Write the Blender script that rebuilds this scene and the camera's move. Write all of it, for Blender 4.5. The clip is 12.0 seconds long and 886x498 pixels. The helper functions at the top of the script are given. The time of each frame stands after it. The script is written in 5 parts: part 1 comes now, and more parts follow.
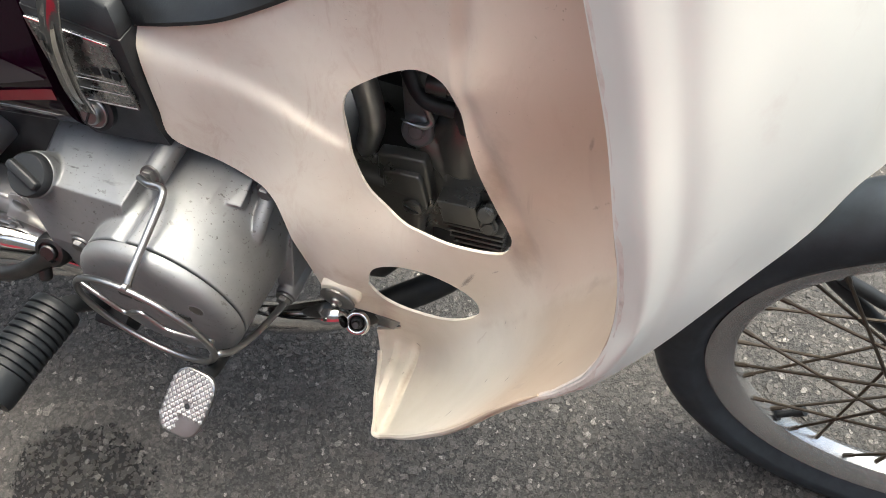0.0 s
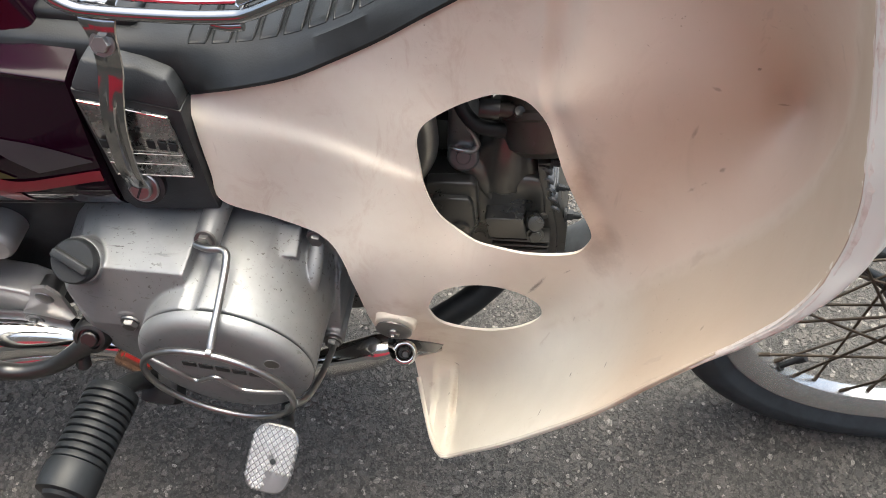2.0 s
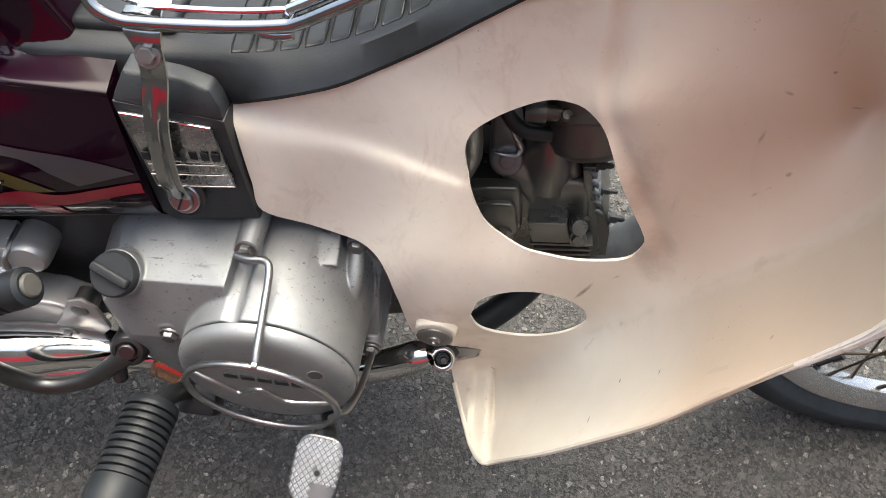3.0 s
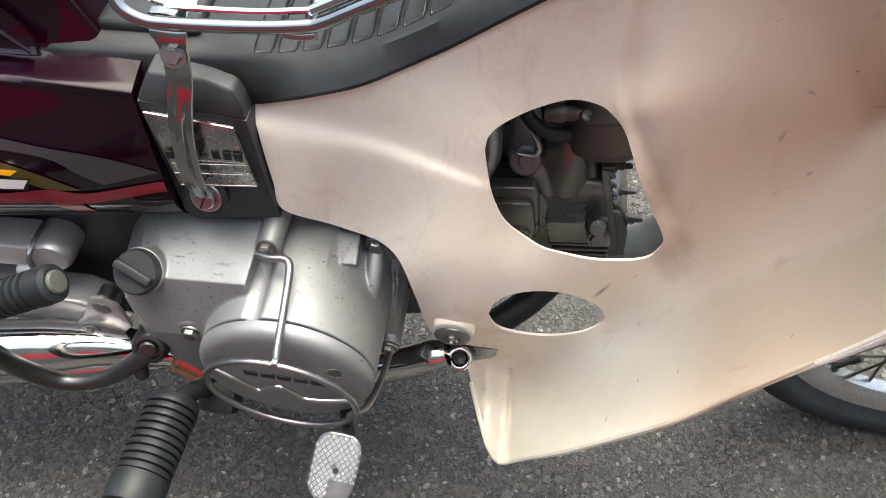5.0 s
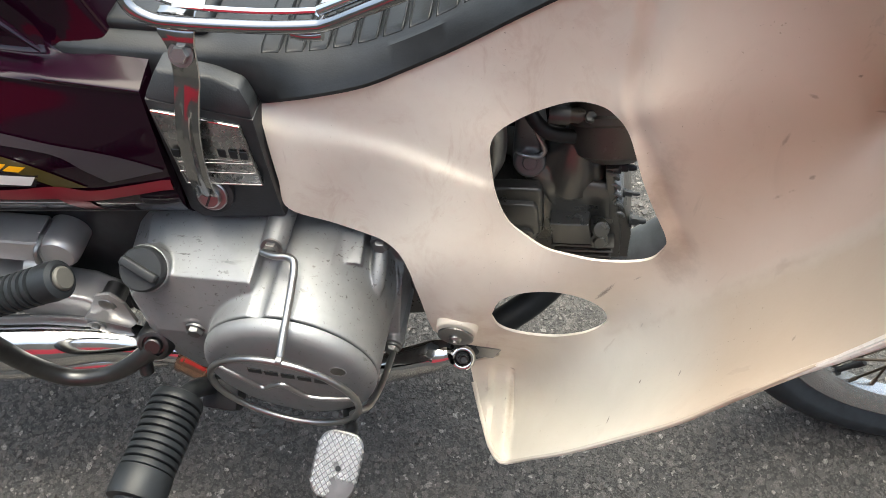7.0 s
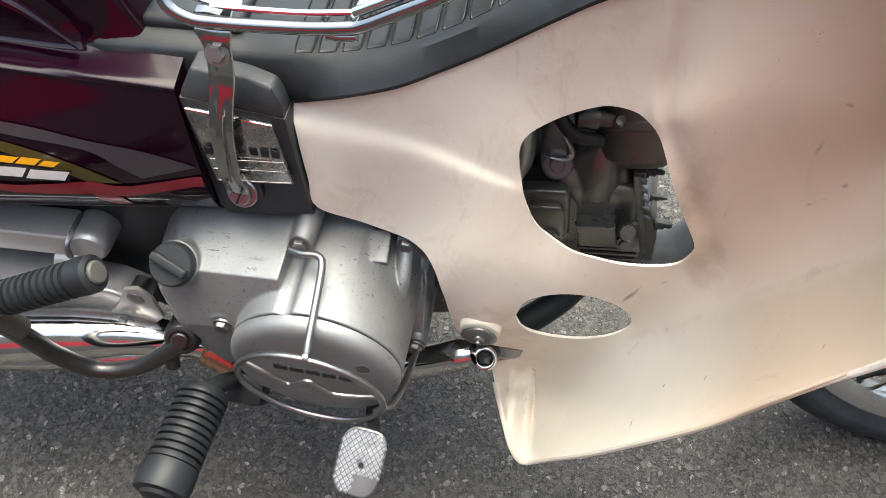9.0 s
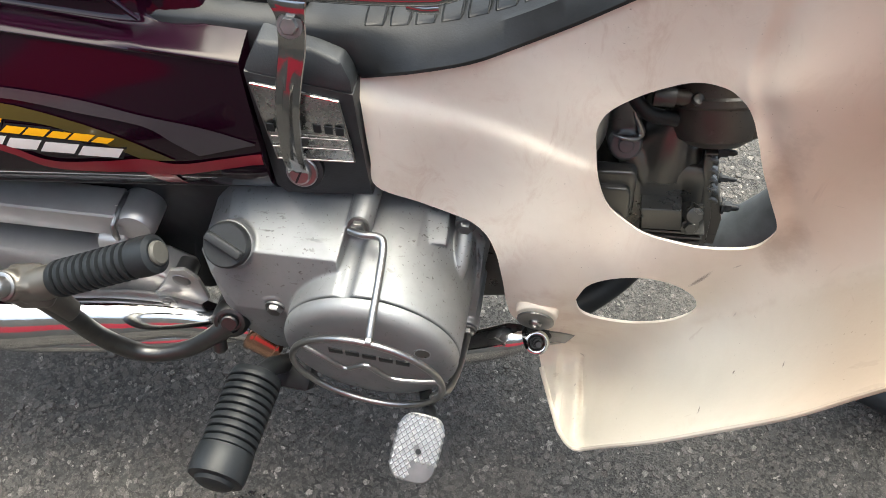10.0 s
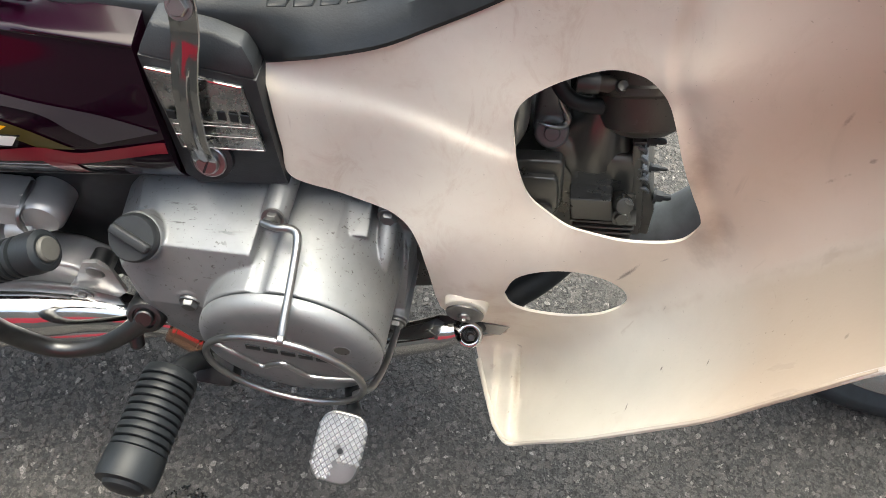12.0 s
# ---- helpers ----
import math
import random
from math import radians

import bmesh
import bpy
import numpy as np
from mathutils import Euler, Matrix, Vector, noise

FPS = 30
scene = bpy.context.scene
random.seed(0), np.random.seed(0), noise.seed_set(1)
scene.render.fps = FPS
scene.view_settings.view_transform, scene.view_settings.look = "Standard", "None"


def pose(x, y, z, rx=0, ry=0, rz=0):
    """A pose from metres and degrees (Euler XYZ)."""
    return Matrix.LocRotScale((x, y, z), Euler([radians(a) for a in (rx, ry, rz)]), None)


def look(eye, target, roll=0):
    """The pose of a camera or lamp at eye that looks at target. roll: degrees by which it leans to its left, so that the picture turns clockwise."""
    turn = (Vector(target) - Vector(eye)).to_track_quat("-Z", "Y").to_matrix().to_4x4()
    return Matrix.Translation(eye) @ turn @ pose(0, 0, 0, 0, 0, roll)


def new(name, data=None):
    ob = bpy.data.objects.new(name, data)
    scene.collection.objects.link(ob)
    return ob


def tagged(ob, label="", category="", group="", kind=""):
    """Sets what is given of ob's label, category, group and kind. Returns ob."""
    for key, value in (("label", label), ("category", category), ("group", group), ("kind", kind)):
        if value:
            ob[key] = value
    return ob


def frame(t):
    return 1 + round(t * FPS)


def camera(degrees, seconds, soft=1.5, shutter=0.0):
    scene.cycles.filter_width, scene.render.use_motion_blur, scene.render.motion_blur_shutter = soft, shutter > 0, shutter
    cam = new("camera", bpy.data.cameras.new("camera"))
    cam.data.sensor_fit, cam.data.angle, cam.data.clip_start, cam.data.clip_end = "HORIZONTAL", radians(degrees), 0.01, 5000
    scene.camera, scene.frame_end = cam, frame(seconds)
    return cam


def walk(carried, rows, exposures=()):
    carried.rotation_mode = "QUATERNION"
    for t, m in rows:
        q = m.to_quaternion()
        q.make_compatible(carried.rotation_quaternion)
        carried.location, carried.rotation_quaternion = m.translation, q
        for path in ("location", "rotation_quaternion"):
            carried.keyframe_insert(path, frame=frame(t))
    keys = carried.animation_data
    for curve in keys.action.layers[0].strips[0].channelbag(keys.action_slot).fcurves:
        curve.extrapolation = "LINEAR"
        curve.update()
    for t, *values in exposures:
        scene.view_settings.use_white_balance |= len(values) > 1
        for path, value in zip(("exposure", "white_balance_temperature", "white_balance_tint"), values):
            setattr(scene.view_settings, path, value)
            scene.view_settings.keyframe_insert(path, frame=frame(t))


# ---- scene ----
# ---- camera ----
cam = camera(58.6, 12.0, 0.9)
METRES, EYE, TILT, LEAN, TURN = 0.38, 0.954, -64.15, 1.3, 20.5
ROWS = [
    (0.0, 0.0, 0.0, 0.0, -0.0, 0.0, 0.0),
    (0.5, -0.1197, 0.015, 0.0481, -1.98, -0.25, 2.32),
    (1.0, -0.2358, 0.0148, 0.036, -5.3, 0.75, 6.8),
    (1.5, -0.3071, -0.0586, 0.0109, -7.41, 1.53, 9.36),
    (2.0, -0.3764, -0.0661, -0.0054, -8.22, 1.86, 10.12),
    (2.5, -0.4252, -0.0489, 0.0392, -8.22, 1.72, 10.77),
    (3.0, -0.4553, -0.03, 0.0371, -8.07, 1.5, 11.09),
    (3.5, -0.4593, -0.0463, 0.0304, -7.78, 1.44, 11.26),
    (5.5, -0.4735, -0.0344, 0.0287, -7.08, 2.01, 10.65),
    (6.0, -0.4663, -0.0341, 0.0213, -7.16, 1.97, 10.49),
    (6.5, -0.4713, -0.0415, 0.0178, -7.09, 1.92, 10.41),
    (7.0, -0.4709, -0.0464, 0.0308, -6.84, 1.96, 10.33),
    (9.0, -0.4972, -0.0544, 0.0396, -5.84, 2.01, 9.28),
    (9.5, -0.5531, -0.0316, 0.0413, -5.87, 1.51, 9.05),
    (10.0, -0.6299, 0.0068, 0.0605, -6.13, 0.73, 8.97),
    (10.5, -0.6555, 0.0405, 0.0776, -6.57, -0.06, 9.02),
    (11.0, -0.6414, 0.0572, 0.0917, -7.19, -0.66, 9.23),
    (11.5, -0.5667, 0.0578, 0.0848, -7.73, -0.97, 9.36),
    (12.0, -0.5057, 0.0632, 0.075, -7.88, -1.24, 9.1),
]
EXPOSURES = [(0.0, 1.56, 6580, 2), (2.5, 1.64, 6580, 3), (7.0, 1.70, 6500, 0), (10.5, 1.76, 6470, 0), (12.0, 1.72, 6470, 0)]
walk(cam, [(t, pose(0, 0, EYE, TILT, LEAN, TURN) @ pose(METRES * x, METRES * y, METRES * z, 90 + pitch, roll, yaw)) for t, x, y, z, yaw, pitch, roll in ROWS], EXPOSURES)

# ---- light ----
world = bpy.data.worlds.new("sky")
scene.world = world
world.use_nodes = True
wn = world.node_tree.nodes
sky = wn.new("ShaderNodeTexSky")
sky.sky_type = 'NISHITA'
sky.sun_disc = False
sky.sun_elevation = radians(75)
sky.sun_rotation = radians(-10)
sky.air_density, sky.dust_density, sky.ozone_density = 1.0, 7.0, 0.5
world.node_tree.links.new(sky.outputs[0], wn["Background"].inputs[0])
wn["Background"].inputs[1].default_value = 0.19
sun_data = bpy.data.lights.new("sun", 'SUN')
sun_data.energy, sun_data.angle, sun_data.color = 1.55, radians(36), (1.0, 0.975, 0.94)
sun = new("sun", sun_data)
sun.matrix_world = look((0.35, 1.25, 3.0), (0, 0, 0.4))


# ---- material tools ----
class Nodes:
    """Short ways to build a node material."""

    def __init__(self, name, rough=0.5, metal=0.0, coat=0.0):
        self.mat = bpy.data.materials.new(name)
        self.mat.use_nodes = True
        self.tree = self.mat.node_tree
        self.bsdf = self.tree.nodes["Principled BSDF"]
        self.bsdf.inputs["Roughness"].default_value = rough
        self.bsdf.inputs["Metallic"].default_value = metal
        self.bsdf.inputs["Coat Weight"].default_value = coat
        self.bsdf.inputs["Coat Roughness"].default_value = 0.05
        self.co = self.node("ShaderNodeTexCoord").outputs["Object"]

    def node(self, kind, **values):
        n = self.tree.nodes.new(kind)
        for key, v in values.items():
            n.inputs[key].default_value = v
        return n

    def link(self, a, b):
        self.tree.links.new(a, b)

    def set(self, slot, value):
        if hasattr(value, "links"):
            self.link(value, self.bsdf.inputs[slot])
        else:
            self.bsdf.inputs[slot].default_value = value

    def noise(self, scale, detail=3, rough=0.55, stretch=None, distort=0.0):
        n = self.node("ShaderNodeTexNoise", Scale=scale, Detail=detail, Roughness=rough, Distortion=distort)
        co = self.co
        if stretch:
            m = self.node("ShaderNodeMapping")
            m.inputs["Scale"].default_value = stretch
            self.link(co, m.inputs[0])
            co = m.outputs[0]
        self.link(co, n.inputs["Vector"])
        return n.outputs["Fac"]

    def cells(self, scale, feature='F1', out="Distance", jitter=1.0):
        n = self.node("ShaderNodeTexVoronoi", Scale=scale, Randomness=jitter)
        n.feature = feature
        self.link(self.co, n.inputs["Vector"])
        return n.outputs[out]

    def ramp(self, fac, *stops):
        n = self.node("ShaderNodeValToRGB")
        el = n.color_ramp.elements
        while len(el) < len(stops):
            el.new(0.5)
        for e, (p, c) in zip(el, stops):
            e.position = p
            e.color = c if len(c) == 4 else (*c, 1)
        self.link(fac, n.inputs[0])
        return n.outputs[0]

    def mix(self, fac, a, b, mode='MIX'):
        n = self.node("ShaderNodeMix")
        n.data_type, n.blend_type = 'RGBA', mode
        for v, i in ((fac, 0), (a, 6), (b, 7)):
            if hasattr(v, "links"):
                self.link(v, n.inputs[i])
            else:
                n.inputs[i].default_value = v
        return n.outputs[2]

    def math(self, op, a, b=0.0):
        n = self.node("ShaderNodeMath")
        n.operation = op
        for v, i in ((a, 0), (b, 1)):
            if hasattr(v, "links"):
                self.link(v, n.inputs[i])
            else:
                n.inputs[i].default_value = v
        return n.outputs[0]

    def blob(self, centre, stretch=(1, 1, 1)):
        """Distance from a spot, in metres, along stretched axes."""
        a = self.node("ShaderNodeVectorMath")
        a.operation = 'SUBTRACT'
        self.link(self.co, a.inputs[0])
        a.inputs[1].default_value = centre
        b = self.node("ShaderNodeVectorMath")
        b.operation = 'MULTIPLY'
        self.link(a.outputs[0], b.inputs[0])
        b.inputs[1].default_value = stretch
        c = self.node("ShaderNodeVectorMath")
        c.operation = 'LENGTH'
        self.link(b.outputs[0], c.inputs[0])
        return c.outputs["Value"]

    def stroke(self, p, q, width):
        """Distance from the line p to q, in half widths."""
        p, q = Vector(p), Vector(q)
        along = (q - p).normalized()
        half = max((q - p).length / 2, width)
        a = self.node("ShaderNodeVectorMath")
        a.operation = 'SUBTRACT'
        self.link(self.co, a.inputs[0])
        a.inputs[1].default_value = (p + q) / 2
        d = self.node("ShaderNodeVectorMath")
        d.operation = 'DOT_PRODUCT'
        self.link(a.outputs[0], d.inputs[0])
        d.inputs[1].default_value = along
        n = self.node("ShaderNodeVectorMath")
        n.operation = 'DOT_PRODUCT'
        self.link(a.outputs[0], n.inputs[0])
        self.link(a.outputs[0], n.inputs[1])
        t = d.outputs["Value"]
        side = self.math('SUBTRACT', n.outputs["Value"], self.math('MULTIPLY', t, t))
        s = self.math('MULTIPLY', side, 1 / width ** 2)
        u = self.math('MULTIPLY', self.math('MULTIPLY', t, t), 1 / half ** 2)
        return self.math('SQRT', self.math('MAXIMUM', self.math('ADD', s, u), 0.0))

    def attribute(self, name):
        n = self.node("ShaderNodeAttribute")
        n.attribute_name = name
        return n.outputs["Fac"]

    def bump(self, height, strength=0.2, distance=0.001, base=None):
        n = self.node("ShaderNodeBump", Strength=strength, Distance=distance)
        self.link(height, n.inputs["Height"])
        if base:
            self.link(base, n.inputs["Normal"])
        self.link(n.outputs[0], self.bsdf.inputs["Normal"])
        return n.outputs[0]


def grey(v):
    return (v, v, v, 1)


# scuffs on the leg shield, after three lines along the flap's fold: from, to, half width, darkness
SCUFFS = [
    ((-.1350, -.0900, .1780), (-.1368, -.1436, .1664), 0.0007, 0.45), ((-.1368, -.1436, .1664), (-.1350, -.1874, .1722), 0.0006, 0.35),
    ((-.1350, -.0890, .1800), (-.1290, -.0910, .1760), 0.0011, 0.50),
    ((-0.0817, -0.1250, 0.3863), (-0.0714, -0.1267, 0.4186), 0.0021, 0.85),
    ((-0.0590, -0.1270, 0.4233), (-0.0529, -0.1270, 0.4321), 0.0008, 0.50),
    ((-0.0414, -0.1363, 0.3676), (-0.0407, -0.1353, 0.3780), 0.0008, 0.60),
    ((-0.0415, -0.1843, 0.3638), (-0.0396, -0.1797, 0.3644), 0.0010, 0.95),
    ((-0.0251, -0.2011, 0.4170), (-0.0228, -0.1946, 0.4165), 0.0007, 0.90),
    ((-0.0622, -0.2111, 0.3421), (-0.0591, -0.2020, 0.3379), 0.0007, 0.85),
    ((-0.1481, -0.1254, 0.1589), (-0.1450, -0.1187, 0.1599), 0.0014, 0.95),
    ((-0.1294, -0.1811, 0.1771), (-0.1287, -0.1581, 0.1758), 0.0006, 0.60),
    ((0.0014, -0.1498, 0.6611), (0.0027, -0.1507, 0.6607), 0.0011, 0.85),
    ((-0.0166, -0.1494, 0.6442), (-0.0104, -0.1503, 0.6434), 0.0011, 0.45),
    ((-0.0141, -0.1441, 0.5981), (-0.0137, -0.1462, 0.6144), 0.0012, 0.45),
    ((-0.0041, -0.1466, 0.5565), (-0.0004, -0.1485, 0.5650), 0.0012, 0.50),
    ((0.0006, -0.1481, 0.5658), (0.0052, -0.1508, 0.5742), 0.0012, 0.55),
    ((0.0070, -0.1512, 0.5835), (0.0089, -0.1530, 0.5887), 0.0013, 0.55),
    ((0.0182, -0.1495, 0.6385), (0.0287, -0.1464, 0.6357), 0.0006, 0.45),
    ((0.0036, -0.2370, 0.5419), (0.0059, -0.2329, 0.5430), 0.0011, 0.45),
    ((0.0031, -0.2724, 0.5858), (0.0080, -0.2720, 0.5962), 0.0012, 0.60),
    ((-0.1166, -0.1266, 0.4220), (-0.1151, -0.1264, 0.4198), 0.0008, 0.90),
    ((-0.0446, -0.1289, 0.4453), (-0.0415, -0.1299, 0.4454), 0.0006, 0.60),
    ((-0.1605, -0.1185, 0.4302), (-0.1573, -0.1190, 0.4274), 0.0006, 0.50),
    ((-0.0324, -0.1369, 0.5236), (-0.0215, -0.1416, 0.5261), 0.0006, 0.30),
]


# ---- materials ----
def make_shield_plastic():
    m = Nodes("aged cream plastic", 0.42)
    big = m.noise(5, 4)
    fine = m.noise(60, 5, 0.65)
    col = m.ramp(big, (0.3, (0.69, 0.640, 0.545)), (0.7, (0.76, 0.715, 0.620)))
    col = m.mix(m.ramp(fine, (0.45, grey(0)), (0.75, grey(0.20))), col, (0.6, 0.51, 0.41, 1))
    # flap in a greyer cream and wing in brown, with ragged borders
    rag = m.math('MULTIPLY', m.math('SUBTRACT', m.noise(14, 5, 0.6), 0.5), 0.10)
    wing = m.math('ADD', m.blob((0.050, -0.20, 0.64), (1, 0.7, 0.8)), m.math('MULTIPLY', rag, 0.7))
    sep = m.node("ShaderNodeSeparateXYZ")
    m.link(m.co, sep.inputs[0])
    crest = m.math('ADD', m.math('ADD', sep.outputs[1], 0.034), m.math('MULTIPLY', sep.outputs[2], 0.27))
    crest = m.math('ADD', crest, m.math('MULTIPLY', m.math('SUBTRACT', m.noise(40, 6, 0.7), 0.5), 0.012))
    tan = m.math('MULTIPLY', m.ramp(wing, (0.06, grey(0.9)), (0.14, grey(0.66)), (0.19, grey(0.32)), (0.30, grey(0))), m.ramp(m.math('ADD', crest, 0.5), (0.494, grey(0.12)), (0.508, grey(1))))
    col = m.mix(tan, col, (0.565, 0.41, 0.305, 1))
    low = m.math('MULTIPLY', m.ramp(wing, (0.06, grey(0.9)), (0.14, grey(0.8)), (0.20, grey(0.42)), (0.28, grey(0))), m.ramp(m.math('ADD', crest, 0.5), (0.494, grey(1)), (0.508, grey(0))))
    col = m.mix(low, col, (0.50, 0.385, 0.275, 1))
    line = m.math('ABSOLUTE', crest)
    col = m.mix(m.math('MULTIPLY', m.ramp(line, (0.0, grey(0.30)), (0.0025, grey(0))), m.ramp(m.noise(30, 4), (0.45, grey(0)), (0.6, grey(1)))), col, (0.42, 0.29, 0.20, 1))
    flap = m.math('ADD', m.blob((-0.085, -0.20, 0.27), (0.9, 1, 0.55)), rag)
    col = m.mix(m.ramp(flap, (0.05, grey(0.75)), (0.13, grey(0))), col, (0.60, 0.57, 0.50, 1))
    # rubbed-in dirt in streaks
    streak = m.noise(22, 6, 0.7, (1.0, 1.0, 0.35), 0.6)
    col = m.mix(m.ramp(streak, (0.62, grey(0)), (0.78, grey(0.3))), col, (0.42, 0.31, 0.24, 1))
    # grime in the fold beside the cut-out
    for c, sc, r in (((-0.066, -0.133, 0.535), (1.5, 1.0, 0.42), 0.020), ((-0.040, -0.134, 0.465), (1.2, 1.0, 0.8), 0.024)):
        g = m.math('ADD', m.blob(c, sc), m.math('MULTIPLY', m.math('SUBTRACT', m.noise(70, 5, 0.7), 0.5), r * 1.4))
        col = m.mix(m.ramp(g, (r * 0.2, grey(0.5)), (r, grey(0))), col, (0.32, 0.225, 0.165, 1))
    crease = m.math('ADD', m.blob((-0.1305, -0.135, 0.170), (1.0, 0.055, 0.25)), m.math('MULTIPLY', m.math('SUBTRACT', m.noise(300, 4, 0.7), 0.5), 0.004))
    col = m.mix(m.ramp(crease, (0.0012, grey(0.55)), (0.0035, grey(0))), col, (0.34, 0.25, 0.17, 1))
    # thin hairline scratches and pepper dirt
    hair = m.noise(55, 4, 0.65, (1.0, 1.0, 0.10), 0.3)
    col = m.mix(m.ramp(hair, (0.665, grey(0)), (0.70, grey(0.22))), col, (0.36, 0.27, 0.21, 1))
    hair = m.noise(48, 4, 0.65, (0.10, 1.0, 1.0), 0.3)
    col = m.mix(m.ramp(hair, (0.675, grey(0)), (0.71, grey(0.25))), col, (0.36, 0.27, 0.21, 1))
    pepper = m.mix(m.ramp(m.noise(9, 3), (0.46, grey(0)), (0.62, grey(1))), grey(0), m.ramp(m.noise(380, 2), (0.70, grey(0)), (0.76, grey(0.6))))
    col = m.mix(pepper, col, (0.20, 0.14, 0.10, 1))
    blotch = m.mix(m.ramp(m.noise(3.5, 3), (0.45, grey(0)), (0.65, grey(1))), grey(0), m.ramp(m.noise(34, 7, 0.75, (1, 1, 0.6), 1.0), (0.52, grey(0)), (0.66, grey(0.32))))
    col = m.mix(blotch, col, (0.45, 0.31, 0.22, 1))
    # soft brown band along the groove beside the cut-out
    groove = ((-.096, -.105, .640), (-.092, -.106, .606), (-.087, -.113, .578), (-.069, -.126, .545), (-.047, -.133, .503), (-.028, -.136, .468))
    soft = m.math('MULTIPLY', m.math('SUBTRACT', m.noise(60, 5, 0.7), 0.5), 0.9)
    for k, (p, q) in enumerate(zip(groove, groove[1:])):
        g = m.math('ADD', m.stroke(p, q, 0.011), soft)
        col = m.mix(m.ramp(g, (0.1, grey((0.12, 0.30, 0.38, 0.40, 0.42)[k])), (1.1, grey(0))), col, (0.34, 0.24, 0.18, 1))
    # scuffs, ticks and dots, and the lines along the flap's fold
    fray = m.math('MULTIPLY', m.math('SUBTRACT', m.noise(900, 4, 0.8), 0.5), 1.6)
    for p, q, width, depth in SCUFFS:
        g = m.math('ADD', m.stroke(p, q, width * 1.3), fray)
        col = m.mix(m.ramp(g, (0.50, grey(depth * 0.82)), (1.15, grey(0))), col, (0.075, 0.055, 0.045, 1))
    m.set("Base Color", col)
    m.bsdf.inputs["Specular IOR Level"].default_value = 0.35
    m.set("Roughness", m.ramp(m.noise(30, 4), (0.3, grey(0.50)), (0.8, grey(0.66))))
    m.bump(m.math('ADD', m.noise(350, 2), m.math('MULTIPLY', m.noise(25, 3), 3.0)), 0.10, 0.0006)
    return m.mat


def make_white_plastic():
    m = Nodes("glossy white plastic", 0.3)
    col = m.ramp(m.noise(9, 4), (0.3, (0.69, 0.670, 0.595)), (0.7, (0.75, 0.730, 0.655)))
    m.set("Base Color", m.mix(m.ramp(m.noise(40, 6, 0.7), (0.6, grey(0)), (0.8, grey(0.3))), col, (0.55, 0.43, 0.38, 1)))
    m.bump(m.noise(200, 2), 0.05, 0.0004)
    return m.mat


def make_lip():
    m = Nodes("chipped white edge", 0.45)
    chips = m.ramp(m.noise(95, 6, 0.75), (0.50, grey(0)), (0.62, grey(0.45)))
    col = m.mix(chips, (0.70, 0.635, 0.56, 1), (0.50, 0.36, 0.28, 1))
    m.set("Base Color", m.mix(m.ramp(m.noise(240, 4, 0.7), (0.64, grey(0)), (0.70, grey(0.4))), col, (0.22, 0.15, 0.12, 1)))
    m.bump(m.noise(160, 5, 0.7), 0.8, 0.0016)
    return m.mat


def make_cast_alloy(name, tone, rough, tint=(0.97, 1.0, 1.04), metal=0.68):
    m = Nodes(name, rough, metal)
    a, b = tone * 0.86, tone * 1.08
    col = m.ramp(m.noise(14, 5), (0.3, tuple(a * c for c in tint)), (0.7, tuple(b * c for c in tint)))
    chips = m.ramp(m.noise(190, 2, 0.5, (1, 1, 1), 0.4), (0.655, grey(0)), (0.685, grey(0.75)))
    chips = m.mix(m.ramp(m.noise(18, 3), (0.48, grey(0)), (0.60, grey(1))), grey(0), chips)
    scratch = m.ramp(m.noise(60, 3, 0.6, (0.12, 1.0, 2.2), 0.2), (0.66, grey(0)), (0.70, grey(0.5)))
    col = m.mix(scratch, col, (tone * 0.5, tone * 0.5, tone * 0.5, 1))
    specks = m.mix(m.ramp(m.noise(11, 3), (0.44, grey(0)), (0.56, grey(1))), grey(0), m.ramp(m.noise(420, 2), (0.665, grey(0)), (0.71, grey(0.75))))
    col = m.mix(specks, col, (tone * 0.3, tone * 0.29, tone * 0.27, 1))
    rubbed = m.math('MULTIPLY', m.ramp(m.noise(130, 4, 0.7, (0.16, 1.0, 1.0), 0.4), (0.60, grey(0)), (0.66, grey(0.8))), m.ramp(m.blob((-0.405, -0.125, 0.39), (1, 1.6, 1)), (0.018, grey(1)), (0.050, grey(0))))
    col = m.mix(rubbed, col, (tone * 0.25, tone * 0.24, tone * 0.23, 1))
    grimy = m.ramp(m.noise(6, 6, 0.7), (0.50, grey(0)), (0.75, grey(0.35)))
    col = m.mix(grimy, col, (tone * 0.55, tone * 0.53, tone * 0.50, 1))
    m.set("Base Color", m.mix(chips, col, (0.10, 0.095, 0.09, 1)))
    m.set("Roughness", m.ramp(m.noise(45, 5), (0.3, grey(rough - 0.06)), (0.75, grey(rough + 0.12))))
    m.bump(m.noise(420, 3, 0.6), 0.12, 0.0005)
    return m.mat


def make_chrome(name="chrome", tone=0.72, rough=0.07):
    m = Nodes(name, rough, 1.0)
    m.set("Base Color", m.ramp(m.noise(50, 5), (0.35, grey(tone * 0.85)), (0.7, grey(tone))))
    m.set("Roughness", m.ramp(m.noise(120, 5, 0.7), (0.45, grey(rough)), (0.8, grey(rough + 0.2))))
    m.bump(m.noise(70, 3), 0.12, 0.001)
    return m.mat


